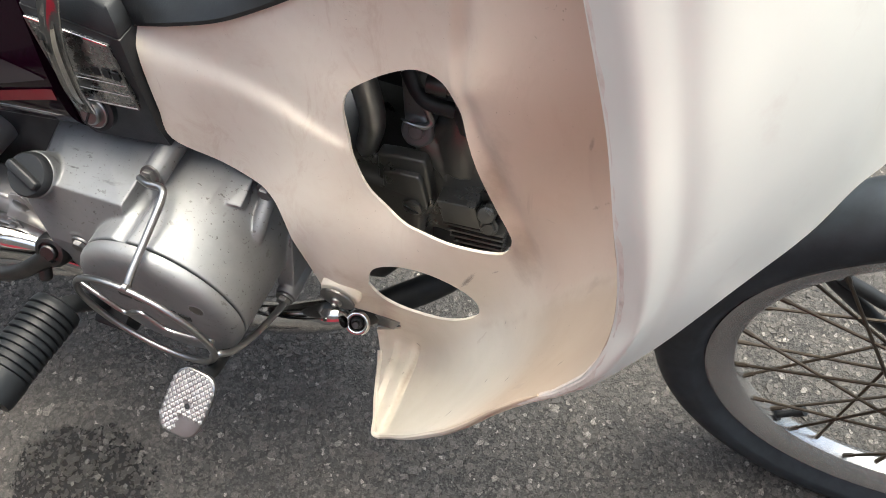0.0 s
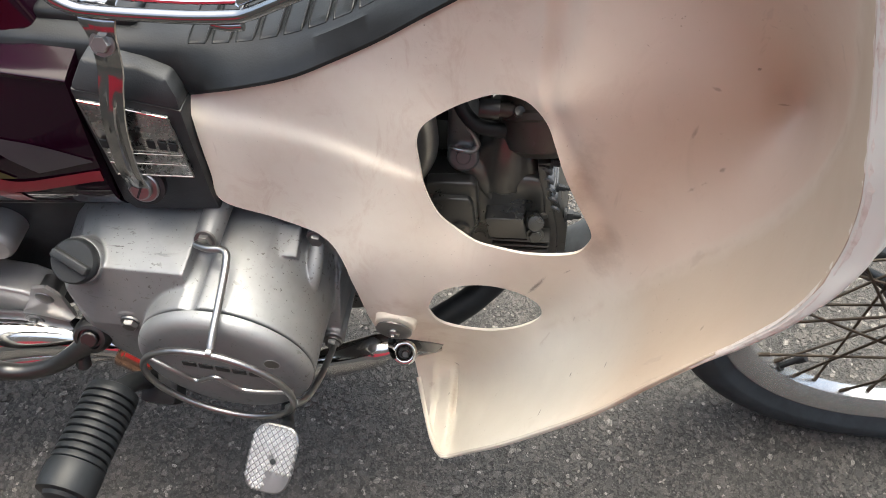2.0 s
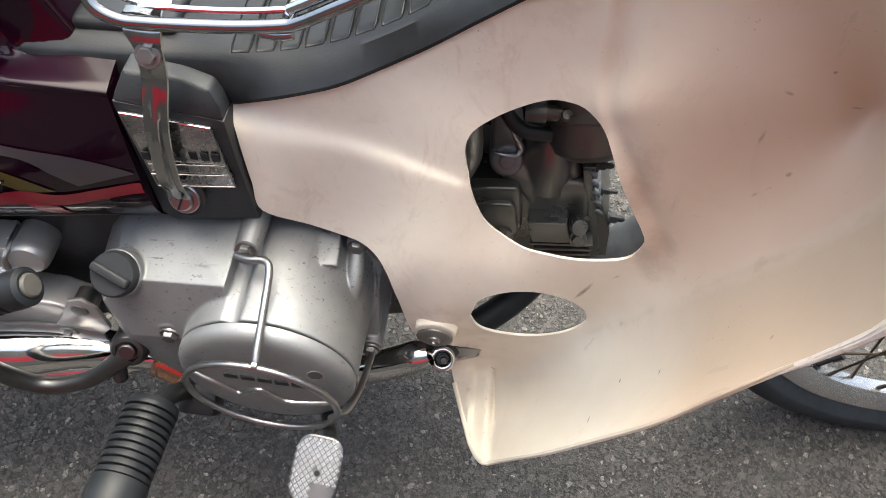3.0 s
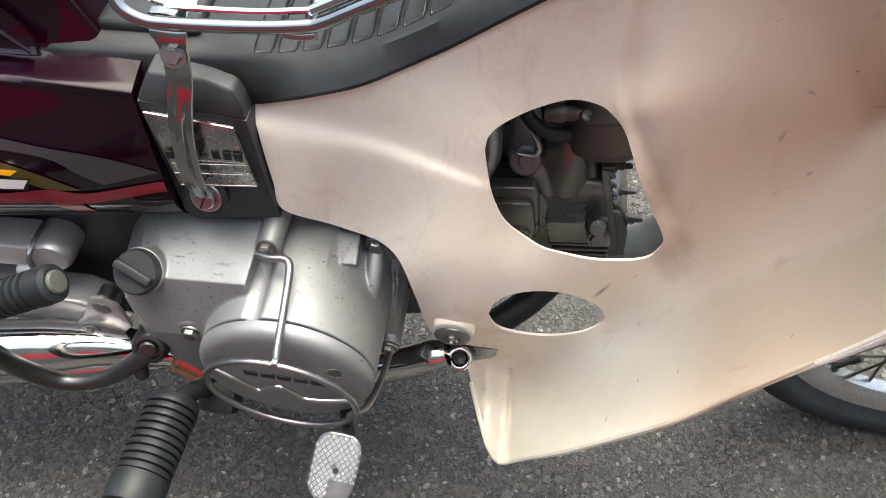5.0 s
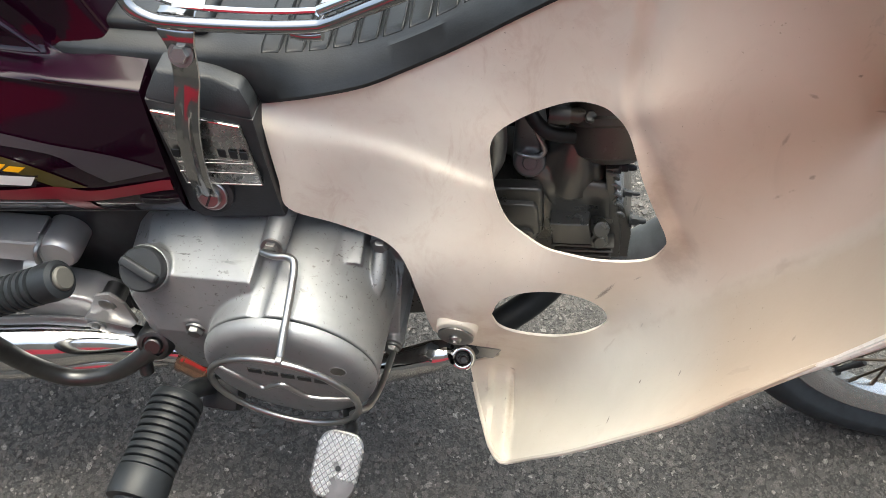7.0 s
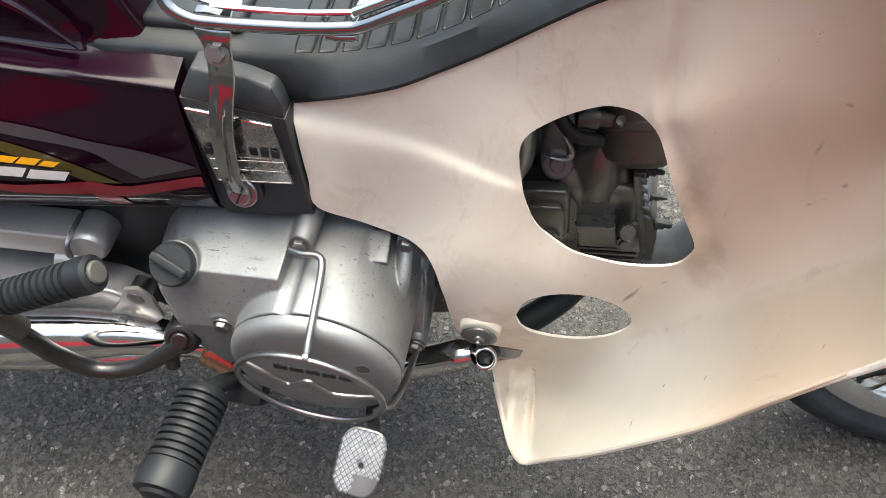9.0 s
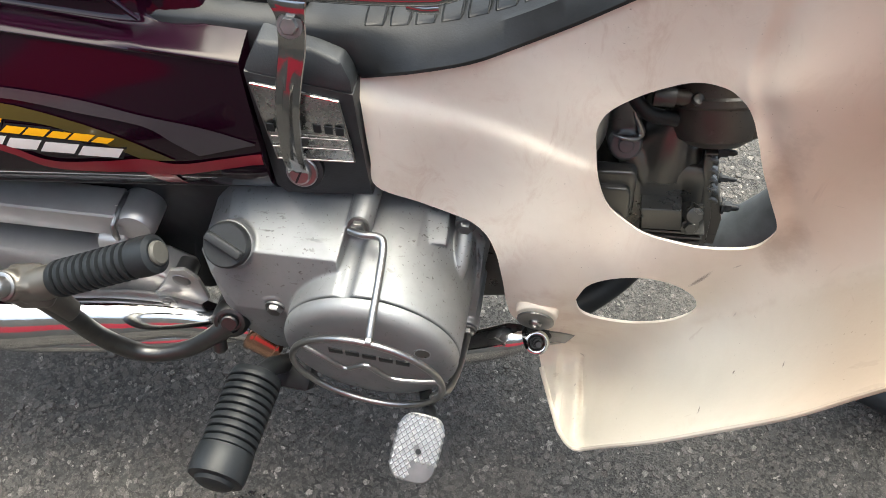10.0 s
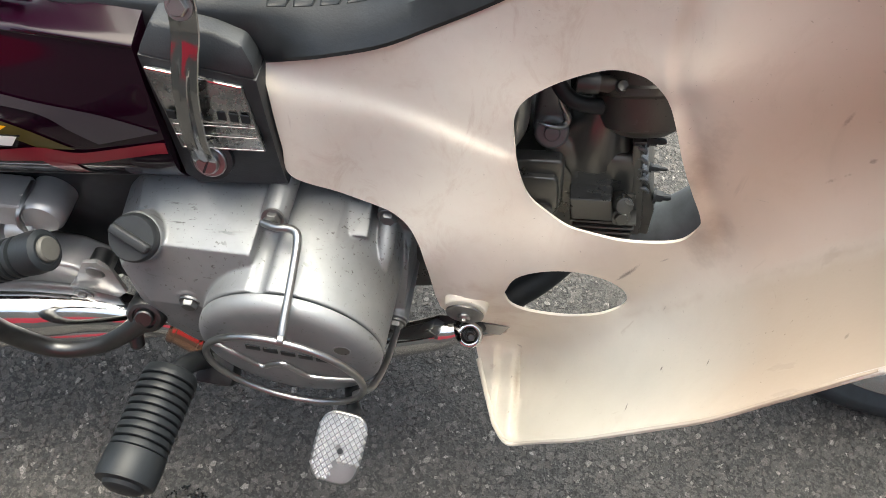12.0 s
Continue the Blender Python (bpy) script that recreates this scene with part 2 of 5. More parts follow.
def make_black(name, tone, rough, grain=500, bump=0.15, gloss=0.3, tint=(0.90, 1.0, 1.12)):
    m = Nodes(name, rough)
    m.bsdf.inputs["Specular IOR Level"].default_value = gloss
    a = tone
    col = m.ramp(m.noise(40, 5, 0.6), (0.35, tuple(a * c for c in tint)), (0.75, tuple(a * 1.9 * c for c in tint)))
    m.set("Base Color", col)
    m.set("Roughness", m.ramp(m.noise(25, 4), (0.3, grey(rough - 0.08)), (0.7, grey(rough + 0.1))))
    m.bump(m.noise(grain, 2), bump, 0.0005)
    return m.mat


def make_paint(name, rgb, rough=0.25, metal=0.0, coat=0.6):
    m = Nodes(name, rough, metal, coat)
    m.bsdf.inputs["Specular IOR Level"].default_value = 0.25
    c = rgb
    m.set("Base Color", m.ramp(m.noise(30, 5, 0.6), (0.3, tuple(v * 0.9 for v in c)), (0.75, tuple(v * 1.08 for v in c))))
    m.bump(m.noise(300, 2), 0.02, 0.0003)
    return m.mat


def damp_spot(m):
    """Where the oily damp patch lies on the road, 0 to 1."""
    wet = m.math('ADD', m.blob((-0.475, -0.01, 0), (0.8, 1, 0)), m.math('MULTIPLY', m.math('SUBTRACT', m.noise(45, 6, 0.75), 0.5), 0.10))
    return m.ramp(wet, (0.066, grey(1)), (0.074, grey(0)))


def make_asphalt():
    """Bitumen with fine grit between the stones."""
    m = Nodes("worn asphalt", 0.85)
    grit = m.noise(520, 6, 0.8)
    sep = m.node("ShaderNodeSeparateColor")
    m.link(m.cells(420, 'F1', "Color"), sep.inputs[0])
    tone = m.ramp(sep.outputs[0], (0.0, (0.022, 0.021, 0.020)), (0.6, (0.046, 0.044, 0.041)), (0.95, (0.11, 0.105, 0.098)))
    col = m.mix(m.ramp(grit, (0.40, grey(0.9)), (0.60, grey(0))), tone, (0.018, 0.017, 0.016, 1))
    col = m.mix(m.ramp(m.noise(4, 5), (0.35, grey(0)), (0.7, grey(0.35))), col, (0.070, 0.066, 0.060, 1))
    wet = damp_spot(m)
    m.set("Base Color", m.mix(wet, col, (0.007, 0.006, 0.005, 1)))
    m.set("Roughness", m.mix(wet, m.ramp(m.noise(90, 4), (0.3, grey(0.6)), (0.7, grey(0.9))), grey(0.22)))
    m.bump(m.math('ADD', grit, m.math('MULTIPLY', m.cells(420), 0.8)), 1.0, 0.002)
    return m.mat


def make_road_stone():
    """Crushed stones, each of its own grey."""
    m = Nodes("road stone", 0.8)
    pick = m.node("ShaderNodeNewGeometry").outputs["Random Per Island"]
    tone = m.ramp(pick, (0.0, (0.040, 0.0365, 0.0325)), (0.45, (0.078, 0.0720, 0.0640)), (0.90, (0.130, 0.1215, 0.1095)), (0.995, (0.30, 0.284, 0.258)))
    col = m.mix(m.ramp(m.noise(700, 4, 0.7), (0.42, grey(0.7)), (0.62, grey(0))), tone, (0.035, 0.033, 0.031, 1))
    wet = damp_spot(m)
    hit = m.math('MULTIPLY', wet, m.ramp(pick, (0.78, grey(1)), (0.92, grey(0.45))))
    m.set("Base Color", m.mix(hit, col, (0.012, 0.010, 0.008, 1)))
    m.set("Roughness", m.mix(wet, m.ramp(pick, (0.2, grey(0.5)), (0.9, grey(0.85))), grey(0.42)))
    m.bump(m.noise(620, 5, 0.75), 1.0, 0.0014)
    return m.mat


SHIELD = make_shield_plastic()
WHITE = make_white_plastic()
LIP_EDGE = make_lip()
ALLOY = make_cast_alloy("painted cast aluminium", 0.27, 0.54, metal=0.75)
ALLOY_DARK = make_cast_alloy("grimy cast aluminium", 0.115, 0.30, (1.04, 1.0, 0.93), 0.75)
OILY = make_cast_alloy("oily brown alloy", 0.075, 0.42, (1.12, 1.0, 0.90))
PLATE = make_chrome("scratched satin silver", 0.46, 0.24)
SILVER = make_paint("silver paint", (0.40, 0.395, 0.385), 0.36, 0.6, 0.2)
CHROME = make_chrome("chrome", 0.62, 0.07)
LUG = make_cast_alloy("worn bright alloy", 0.13, 0.36, metal=0.45)
STEEL = make_chrome("dull bare steel", 0.32, 0.32)
DARK_STEEL = make_chrome("browned steel", 0.10, 0.40)
BOLT = make_chrome("dull zinc", 0.20, 0.45)
# chrome toned down to stand in for dark reflections on rack and stay
DARK_CHROME = make_chrome("dark-toned chrome", 0.33, 0.10)
# the orange tone stands in for warm reflections on the chrome clamp
ORANGE_CHROME = make_paint("orange-tinted chrome", (0.50, 0.29, 0.20), 0.16, 1.0, 0)
RIM = make_paint("weathered chrome", (0.40, 0.40, 0.40), 0.27, 0.78, 0)
SPOKE = make_paint("browned spoke steel", (0.085, 0.070, 0.054), 0.38, 0.7, 0)
BRASS_STEEL = make_chrome("yellowed zinc", 0.30, 0.30)
RUBBER = make_black("black rubber", 0.0075, 0.50, 400, 0.2, 0.3, (0.84, 1.0, 1.18))
TYRE = make_black("tyre rubber", 0.021, 0.50, 500, 0.15, 0.3, (0.80, 1.0, 1.22))
PANEL_BLACK = make_black("grained black plastic", 0.013, 0.45, 700, 0.3, 0.4)
MATBLACK = make_black("moulded black mat", 0.010, 0.38, 600, 0.2, 0.32)
DUCT = make_black("faded grey plastic", 0.05, 0.45, 500, 0.1, 0.4)
GRIME = make_black("oily dark metal", 0.012, 0.45)
MAROON = make_paint("dark maroon paint", (0.0085, 0.0012, 0.0052), 0.10, 0.0, 0.22)
RED = make_paint("red decal", (0.20, 0.006, 0.018), 0.3, 0, 0.4)
DECAL_GREY = make_paint("grey decal", (0.040, 0.034, 0.039), 0.3, 0, 0.4)
DECAL_OLIVE = make_paint("olive decal", (0.062, 0.046, 0.010), 0.3, 0, 0.4)
DECAL_YELLOW = make_paint("yellow decal", (0.85, 0.42, 0.01), 0.35, 0, 0)
DECAL_WHITE = make_paint("white decal", (0.75, 0.72, 0.68), 0.35, 0, 0)
DECAL_BLACK = make_paint("black decal", (0.012, 0.010, 0.012), 0.2)
ASPHALT = make_asphalt()
ROAD_STONE = make_road_stone()


def make_wall():
    m = Nodes("unseen wall grey", 0.8)
    m.set("Base Color", m.ramp(m.noise(1.5, 6), (0.3, (0.040, 0.0395, 0.0385)), (0.7, (0.062, 0.061, 0.059))))
    m.bump(m.noise(60, 4), 0.3, 0.003)
    return m.mat


WALL = make_wall()
REFLECTED_RED = make_paint("red for reflections", (0.30, 0.012, 0.028), 0.5, 0, 0)


# ---- mesh tools ----
def finish(me, angle=35):
    me.validate()
    me.polygons.foreach_set("use_smooth", [True] * len(me.polygons))
    me.set_sharp_from_angle(angle=radians(angle))
    return me


def part(name, geometry, material, parent, label="", angle=35):
    """Links (verts, faces), or a bmesh, as one mesh object under a thing or a part."""
    me = bpy.data.meshes.new(name)
    if isinstance(geometry, bmesh.types.BMesh):
        geometry.to_mesh(me)
        geometry.free()
    else:
        me.from_pydata([tuple(v) for v in geometry[0]], [], [tuple(f) for f in geometry[1]])
    me.materials.append(material)
    finish(me, angle)
    ob = new(name, me)
    ob.parent = parent
    return tagged(ob, label)


def join(*geos):
    verts, faces = [], []
    for v, f in geos:
        o = len(verts)
        verts += [tuple(p) for p in v]
        faces += [tuple(i + o for i in q) for q in f]
    return verts, faces


def smooth_path(points, steps=8):
    """Catmull-Rom through the points."""
    P = np.array(points, float)
    if len(P) < 3:
        return np.array([P[0] + (P[1] - P[0]) * t for t in np.linspace(0, 1, steps + 1)])
    Q = np.vstack([2 * P[0] - P[1], P, 2 * P[-1] - P[-2]])
    out = []
    for i in range(1, len(Q) - 2):
        a, b, c, d = Q[i - 1:i + 3]
        for t in np.linspace(0, 1, steps, endpoint=False):
            out.append(0.5 * (2 * b + (c - a) * t + (2 * a - 5 * b + 4 * c - d) * t * t + (3 * b - a - 3 * c + d) * t ** 3))
    out.append(Q[-2])
    return np.array(out)


def frames_along(path, up=(0, 0, 1)):
    T = np.gradient(path, axis=0)
    T /= np.linalg.norm(T, axis=1)[:, None]
    n = np.cross(T[0], up)
    if np.linalg.norm(n) < 1e-3:
        n = np.cross(T[0], (0, 1, 0))
    n /= np.linalg.norm(n)
    N = []
    for t in T:
        n = n - t * (n @ t)
        n /= np.linalg.norm(n)
        N.append(n)
    N = np.array(N)
    return T, N, np.cross(T, N)


def tube(points, radius, n=14, steps=8, closed=False, flat=1.0, up=(0, 0, 1), smooth=True):
    """A rod along a path; radius: one number or one for each point."""
    path = smooth_path(points, steps) if smooth else np.array(points, float)
    r = np.full(len(path), radius, float) if np.isscalar(radius) else np.interp(np.linspace(0, 1, len(path)), np.linspace(0, 1, len(radius)), radius)
    T, N, B = frames_along(path, up)
    ang = np.linspace(0, 2 * math.pi, n, endpoint=False)
    V = [path[i] + r[i] * (math.cos(a) * N[i] + flat * math.sin(a) * B[i]) for i in range(len(path)) for a in ang]
    F = [(i * n + j, i * n + (j + 1) % n, (i + 1) * n + (j + 1) % n, (i + 1) * n + j) for i in range(len(path) - 1) for j in range(n)]
    F += [tuple(range(n))[::-1], tuple((len(path) - 1) * n + j for j in range(n))]
    return V, F


def ring_tube(centre, axis, radius, r, n=64, m=12, squash=1.0, tilt=(1, 0, 0)):
    a = np.array(axis, float) / np.linalg.norm(axis)
    u = np.array(tilt, float)
    u = u - a * (u @ a)
    u /= np.linalg.norm(u)
    w = np.cross(a, u)
    V = []
    for i in range(n):
        t = 2 * math.pi * i / n
        d = math.cos(t) * u + math.sin(t) * w * squash
        for j in range(m):
            s = 2 * math.pi * j / m
            V.append(np.array(centre) + d * (radius + r * math.cos(s)) + a * r * math.sin(s))
    F = [(i * m + j, ((i + 1) % n) * m + j, ((i + 1) % n) * m + (j + 1) % m, i * m + (j + 1) % m) for i in range(n) for j in range(m)]
    return V, F


def lathe(profile, centre, axis, n=48, caps=True):
    """profile: (radius, height along the axis)."""
    a = np.array(axis, float) / np.linalg.norm(axis)
    u = np.cross(a, (0, 0, 1) if abs(a[2]) < 0.9 else (1, 0, 0))
    u /= np.linalg.norm(u)
    w = np.cross(a, u)
    V = [np.array(centre) + a * h + r * (math.cos(t) * u + math.sin(t) * w) for r, h in profile for t in np.linspace(0, 2 * math.pi, n, endpoint=False)]
    k = len(profile)
    F = [(i * n + j, i * n + (j + 1) % n, (i + 1) * n + (j + 1) % n, (i + 1) * n + j) for i in range(k - 1) for j in range(n)]
    if caps:
        F += [tuple(range(n))[::-1], tuple((k - 1) * n + j for j in range(n))]
    return V, F


def prism(outline, y0, y1, bevel=0.0, segments=2):
    """Outline of (x, z) pushed from y0 to y1, with rounded edges."""
    bm = bmesh.new()
    a = [bm.verts.new((x, y0, z)) for x, z in outline]
    b = [bm.verts.new((x, y1, z)) for x, z in outline]
    n = len(a)
    bm.faces.new(a)
    bm.faces.new(b[::-1])
    for i in range(n):
        bm.faces.new((a[i], b[i], b[(i + 1) % n], a[(i + 1) % n]))
    bmesh.ops.recalc_face_normals(bm, faces=bm.faces)
    if bevel:
        bmesh.ops.bevel(bm, geom=list(bm.edges), offset=bevel, segments=segments, affect='EDGES', profile=0.6)
    return bm


def geo(bm):
    bm.verts.index_update()
    out = [v.co[:] for v in bm.verts], [tuple(v.index for v in f.verts) for f in bm.faces]
    bm.free()
    return out


def block(size, m, bevel=0.002, segments=2):
    """A rounded box of that size at the pose m."""
    bm = bmesh.new()
    bmesh.ops.create_cube(bm, size=1, matrix=m @ Matrix.Diagonal((*size, 1)))
    if bevel:
        bmesh.ops.bevel(bm, geom=list(bm.edges), offset=bevel, segments=segments, affect='EDGES', profile=0.6)
    return bm


def turned(centre, axis):
    """A pose at centre whose z looks along the axis."""
    return Matrix.Translation(centre) @ Vector(axis).to_track_quat('Z', 'Y').to_matrix().to_4x4()


def bolt(centre, axis, r=0.006, h=0.005, washer=0.0):
    """A hexagon head on its washer."""
    prof = [(r, 0), (r, h * 0.8), (r * 0.86, h)]
    g = lathe(prof, centre, axis, 6)
    if washer:
        g = join(g, lathe([(washer, -0.0005), (washer, 0.0012), (washer * 0.97, 0.0016)], centre, axis, 24))
    return g


def cast(name, geos, material, parent, label="", voxel=0.002, rounds=4):
    """Overlapping solids melted into one cast body with soft inner corners."""
    ob = part(name, join(*geos), material, parent, label)
    rm = ob.modifiers.new("melt", 'REMESH')
    rm.mode, rm.voxel_size, rm.use_smooth_shade = 'VOXEL', voxel, True
    sm = ob.modifiers.new("soften", 'SMOOTH')
    sm.factor, sm.iterations = 0.5, rounds
    return ob


def loft(sections, closed=False):
    k, n = len(sections), len(sections[0])
    V = [p for s in sections for p in s]
    F = [(i * n + j, i * n + (j + 1) % n, (i + 1) * n + (j + 1) % n, (i + 1) * n + j) for i in range(k - 1) for j in range(n if closed else n - 1)]
    return V, F


# ---- ground ----
def build_ground():
    """One sheet to the horizon, a little uneven round the motorcycle."""
    far = np.array([2, 5, 12, 30, 80, 200, 400.0])
    xs = np.concatenate([-1.0 - far[::-1], np.arange(-1.0, 0.8, 0.01), 0.8 + far])
    ys = np.concatenate([-0.4 - far[::-1], np.arange(-0.4, 0.9, 0.01), 0.9 + far])
    V = [(x, y, 0.002 * noise.noise((x * 9, y * 9, 0)) + 0.001 * noise.noise((x * 40, y * 40, 5)) if abs(x) < 1 and -0.4 < y < 0.9 else 0.0) for y in ys for x in xs]
    n = len(xs)
    F = [(j * n + i, j * n + i + 1, (j + 1) * n + i + 1, (j + 1) * n + i) for j in range(len(ys) - 1) for i in range(n - 1)]
    ob = part("ground", (V, F), ASPHALT, None)
    return tagged(ob, "worn grey asphalt with exposed stones", "asphalt", kind="structure")


def build_unseen_wall():
    # out of view: added to hold back low sky and darken reflections
    bm = block((14, 0.2, 1.9), pose(0, -1.1, 0.95), 0.01, 1)
    ob = part("unseen_wall_south", bm, WALL, None)
    # made-up red panel that gives chrome and maroon their red streaks
    part("added_red_panel", block((1.7, 0.012, 0.46), pose(-0.35, -1.002, 0.72), 0.003, 1), REFLECTED_RED, ob, "unseen red panel added for red reflections")
    return tagged(ob, "unseen dark grey wall with a red panel, added to shape light", "wall", kind="structure")


def build_stones():
    """Crushed stones set in the bitumen, past counting."""
    rng = np.random.default_rng(5)
    sides = 5
    turn = np.arange(sides) * 2 * math.pi / sides
    top = np.stack([np.cos(turn), np.sin(turn), np.zeros(sides)], 1)
    base = np.vstack([top * (1, 1, 0) + (0, 0, .34), top * (1.16, 1.16, 0) + (0, 0, -.5)])
    faces = [(0, i, i + 1) for i in range(1, sides - 1)]
    for i in range(sides):
        j = (i + 1) % sides
        faces += [(i, sides + i, sides + j), (i, sides + j, j)]
    faces = np.array(faces)
    count = 105000
    x, y = rng.uniform(-0.80, 0.66, count), rng.uniform(-0.32, 0.76, count)
    r = np.clip(rng.lognormal(math.log(.0021), .40, count), .0010, .0050)
    rough = 1 + np.tile(rng.uniform(-.42, .30, (count, sides, 1)), (1, 2, 1))
    size = r[:, None] * np.stack([rng.uniform(.75, 1.3, count), rng.uniform(.75, 1.3, count), rng.uniform(.45, .75, count)], 1)
    P = base[None] * rough * size[:, None]
    a = rng.uniform(0, 2 * math.pi, count)
    c, s = np.cos(a)[:, None], np.sin(a)[:, None]
    lean_x, lean_y = rng.uniform(-.22, .22, (2, count, 1))
    V = np.stack([P[..., 0] * c - P[..., 1] * s + x[:, None], P[..., 0] * s + P[..., 1] * c + y[:, None], P[..., 2] + lean_x * P[..., 0] + lean_y * P[..., 1]], 2)
    bed = np.array([0.002 * noise.noise((i * 9, j * 9, 0)) for i, j in zip(x, y)])
    V[:, :sides, 2] += r[:, None] * rng.uniform(-.16, .16, (count, sides))
    V[..., 2] += (bed - r * rng.uniform(-.10, .30, count))[:, None]
    F = (faces[None] + 2 * sides * np.arange(count)[:, None, None]).reshape(-1, 3)
    me = bpy.data.meshes.new("road_stones")
    V = V.reshape(-1, 3)
    me.vertices.add(len(V))
    me.vertices.foreach_set("co", V.ravel().astype(np.float32))
    me.loops.add(F.size)
    me.loops.foreach_set("vertex_index", F.ravel().astype(np.int32))
    me.polygons.add(len(F))
    me.polygons.foreach_set("loop_start", np.arange(0, F.size, 3, dtype=np.int32))
    me.polygons.foreach_set("use_smooth", [False] * len(F))
    me.update(calc_edges=True)
    me.materials.append(ROAD_STONE)
    return tagged(new("road_stones", me), "small crushed grey stones bedded in the asphalt", "gravel", kind="stuff")


build_ground()
build_unseen_wall()
build_stones()

# ---- motorcycle ----
bike = new("motorcycle")
bike.matrix_world = pose(0, 0.2995, 0, -7)
tagged(bike, "maroon step-through motorcycle with cream leg shield, leaning on its stand", "motorcycle")

# ---- leg shield ----
EYE_OF_CHART = np.array([-0.13, -0.465, 0.925])
CHART_D = np.array([0, 0.56, -0.83]) / math.hypot(0.56, 0.83)
CHART_U = np.array([1.0, 0, 0])
CHART_V = np.cross(CHART_U, CHART_D)

MAT_EDGE = [(-.351, -.080, .521), (-.327, -.088, .535), (-.304, -.091, .545), (-.268, -.090, .559), (-.239, -.084, .573), (-.208, -.083, .594), (-.180, -.088, .620)]
LIP = [(-.019, -.260, .784), (-.012, -.263, .767), (-.004, -.267, .747), (.005, -.274, .720), (.010, -.276, .704), (.014, -.277, .685), (.016, -.277, .667), (.016, -.278, .652), (.013, -.276, .622), (.008, -.271, .595)]
LOWER = [(-.006, -.269, .565), (-.022, -.266, .525), (-.041, -.258, .462), (-.063, -.241, .384), (-.089, -.225, .307), (-.111, -.209, .243), (-0.1297, -0.1982, 0.1948)]
FLAP_REAR = [(-0.1333, -0.1952, 0.1856), (-0.1368, -0.1904, 0.1768), (-0.1403, -0.1837, 0.1685), (-0.1436, -0.1753, 0.1606), (-.149, -.160, .148), (-.159, -.132, .146), (-.169, -.102, .143), (-.178, -.088, .175)]
SLOT = [(-.155, -.100, .215), (-.149, -.104, .229), (-.149, -.105, .238), (-.156, -.106, .245), (-.176, -.104, .243), (-.200, -.111, .256)]
ENGINE_EDGE = [(-.214, -.114, .279), (-.220, -.114, .300), (-.225, -.118, .334), (-.230, -.121, .363), (-.236, -.117, .380), (-.245, -.110, .392), (-.256, -.104, .397), (-.269, -.098, .396), (-.302, -.092, .399), (-.337, -.100, .422)]
REAR_EDGE = [(-.342, -.096, .451), (-.347, -.090, .480), (-.350, -.085, .503)]
TOP_EDGE = [(-.153, -.092, .644), (-.125, -.100, .672), (-.090, -.117, .708), (-.058, -.146, .746), (-.036, -.198, .780), (-.024, -.245, .790)]
WINDOW = [(-.178, -.102, .505), (-.171, -.108, .479), (-.160, -.112, .457), (-.145, -.115, .445), (-.130, -.121, .441), (-.115, -.125, .442), (-.092, -.128, .443), (-.068, -.127, .445), (-.053, -.128, .454), (-.048, -.130, .473), (-.051, -.132, .488), (-.064, -.130, .511), (-.077, -.127, .535), (-.086, -.122, .554), (-.093, -.114, .565), (-.102, -.110, .574), (-.112, -.104, .576), (-.128, -.098, .572), (-.145, -.094, .560), (-.162, -.093, .546), (-.176, -.097, .534), (-.180, -.100, .520)]
VENT = [(-.163, -.123, .336), (-.157, -.125, .365), (-.139, -.128, .386), (-.115, -.128, .393), (-.091, -.126, .386), (-.073, -.123, .370), (-.066, -.122, .354), (-.069, -.122, .340), (-.083, -.124, .327), (-.106, -.117, .303), (-.135, -.118, .303), (-.154, -.118, .310)]
INNER = [(-.315, -.090, .513), (-.174, -.106, .487), (-.102, -.106, .600), (-.090, -.122, .589), (-.077, -.128, .407), (-.192, -.122, .300), (-.133, -.089, .174), (-.147, -.124, .162), (-.124, -.187, .188), (-.041, -.183, .365), (-.024, -.196, .415), (-.061, -.206, .338), (-.001, -.149, .565), (.001, -.151, .662), (-.015, -.150, .644), (.036, -.150, .640), (.014, -.152, .641)]


def to_chart(P):
    q = np.atleast_2d(P) - EYE_OF_CHART
    d = q @ CHART_D
    return np.stack([q @ CHART_U / d, q @ CHART_V / d], 1), np.linalg.norm(q, axis=1)


def bend(a, b):
    r2 = ((a[:, None] - b[None]) ** 2).sum(2)
    return r2 * np.log(r2 + 1e-12)


class Sheet:
    """A thin sheet of least bending through the design points, spread over a flat chart."""

    def __init__(self, points, slack=2e-4):
        self.uv, r = to_chart(points)
        n = len(r)
        A = np.zeros((n + 3, n + 3))
        A[:n, :n] = bend(self.uv, self.uv) + slack * np.eye(n)
        A[:n, n] = 1
        A[:n, n + 1:] = self.uv
        A[n:, :n] = A[:n, n:].T
        self.w = np.linalg.solve(A, np.r_[r, 0, 0, 0])

    def at(self, uv, deeper=0.0):
        uv = np.atleast_2d(uv)
        d = CHART_D + uv[:, :1] * CHART_U + uv[:, 1:] * CHART_V
        d /= np.linalg.norm(d, axis=1)[:, None]
        r = bend(uv, self.uv) @ self.w[:-3] + self.w[-3] + uv @ self.w[-2:]
        return EYE_OF_CHART + d * (r + deeper)[:, None]


sheet = Sheet(np.array(MAT_EDGE + LIP + LOWER + ENGINE_EDGE[:4] + ENGINE_EDGE[6:] + REAR_EDGE + WINDOW + VENT + INNER + FLAP_REAR[-1:], float))


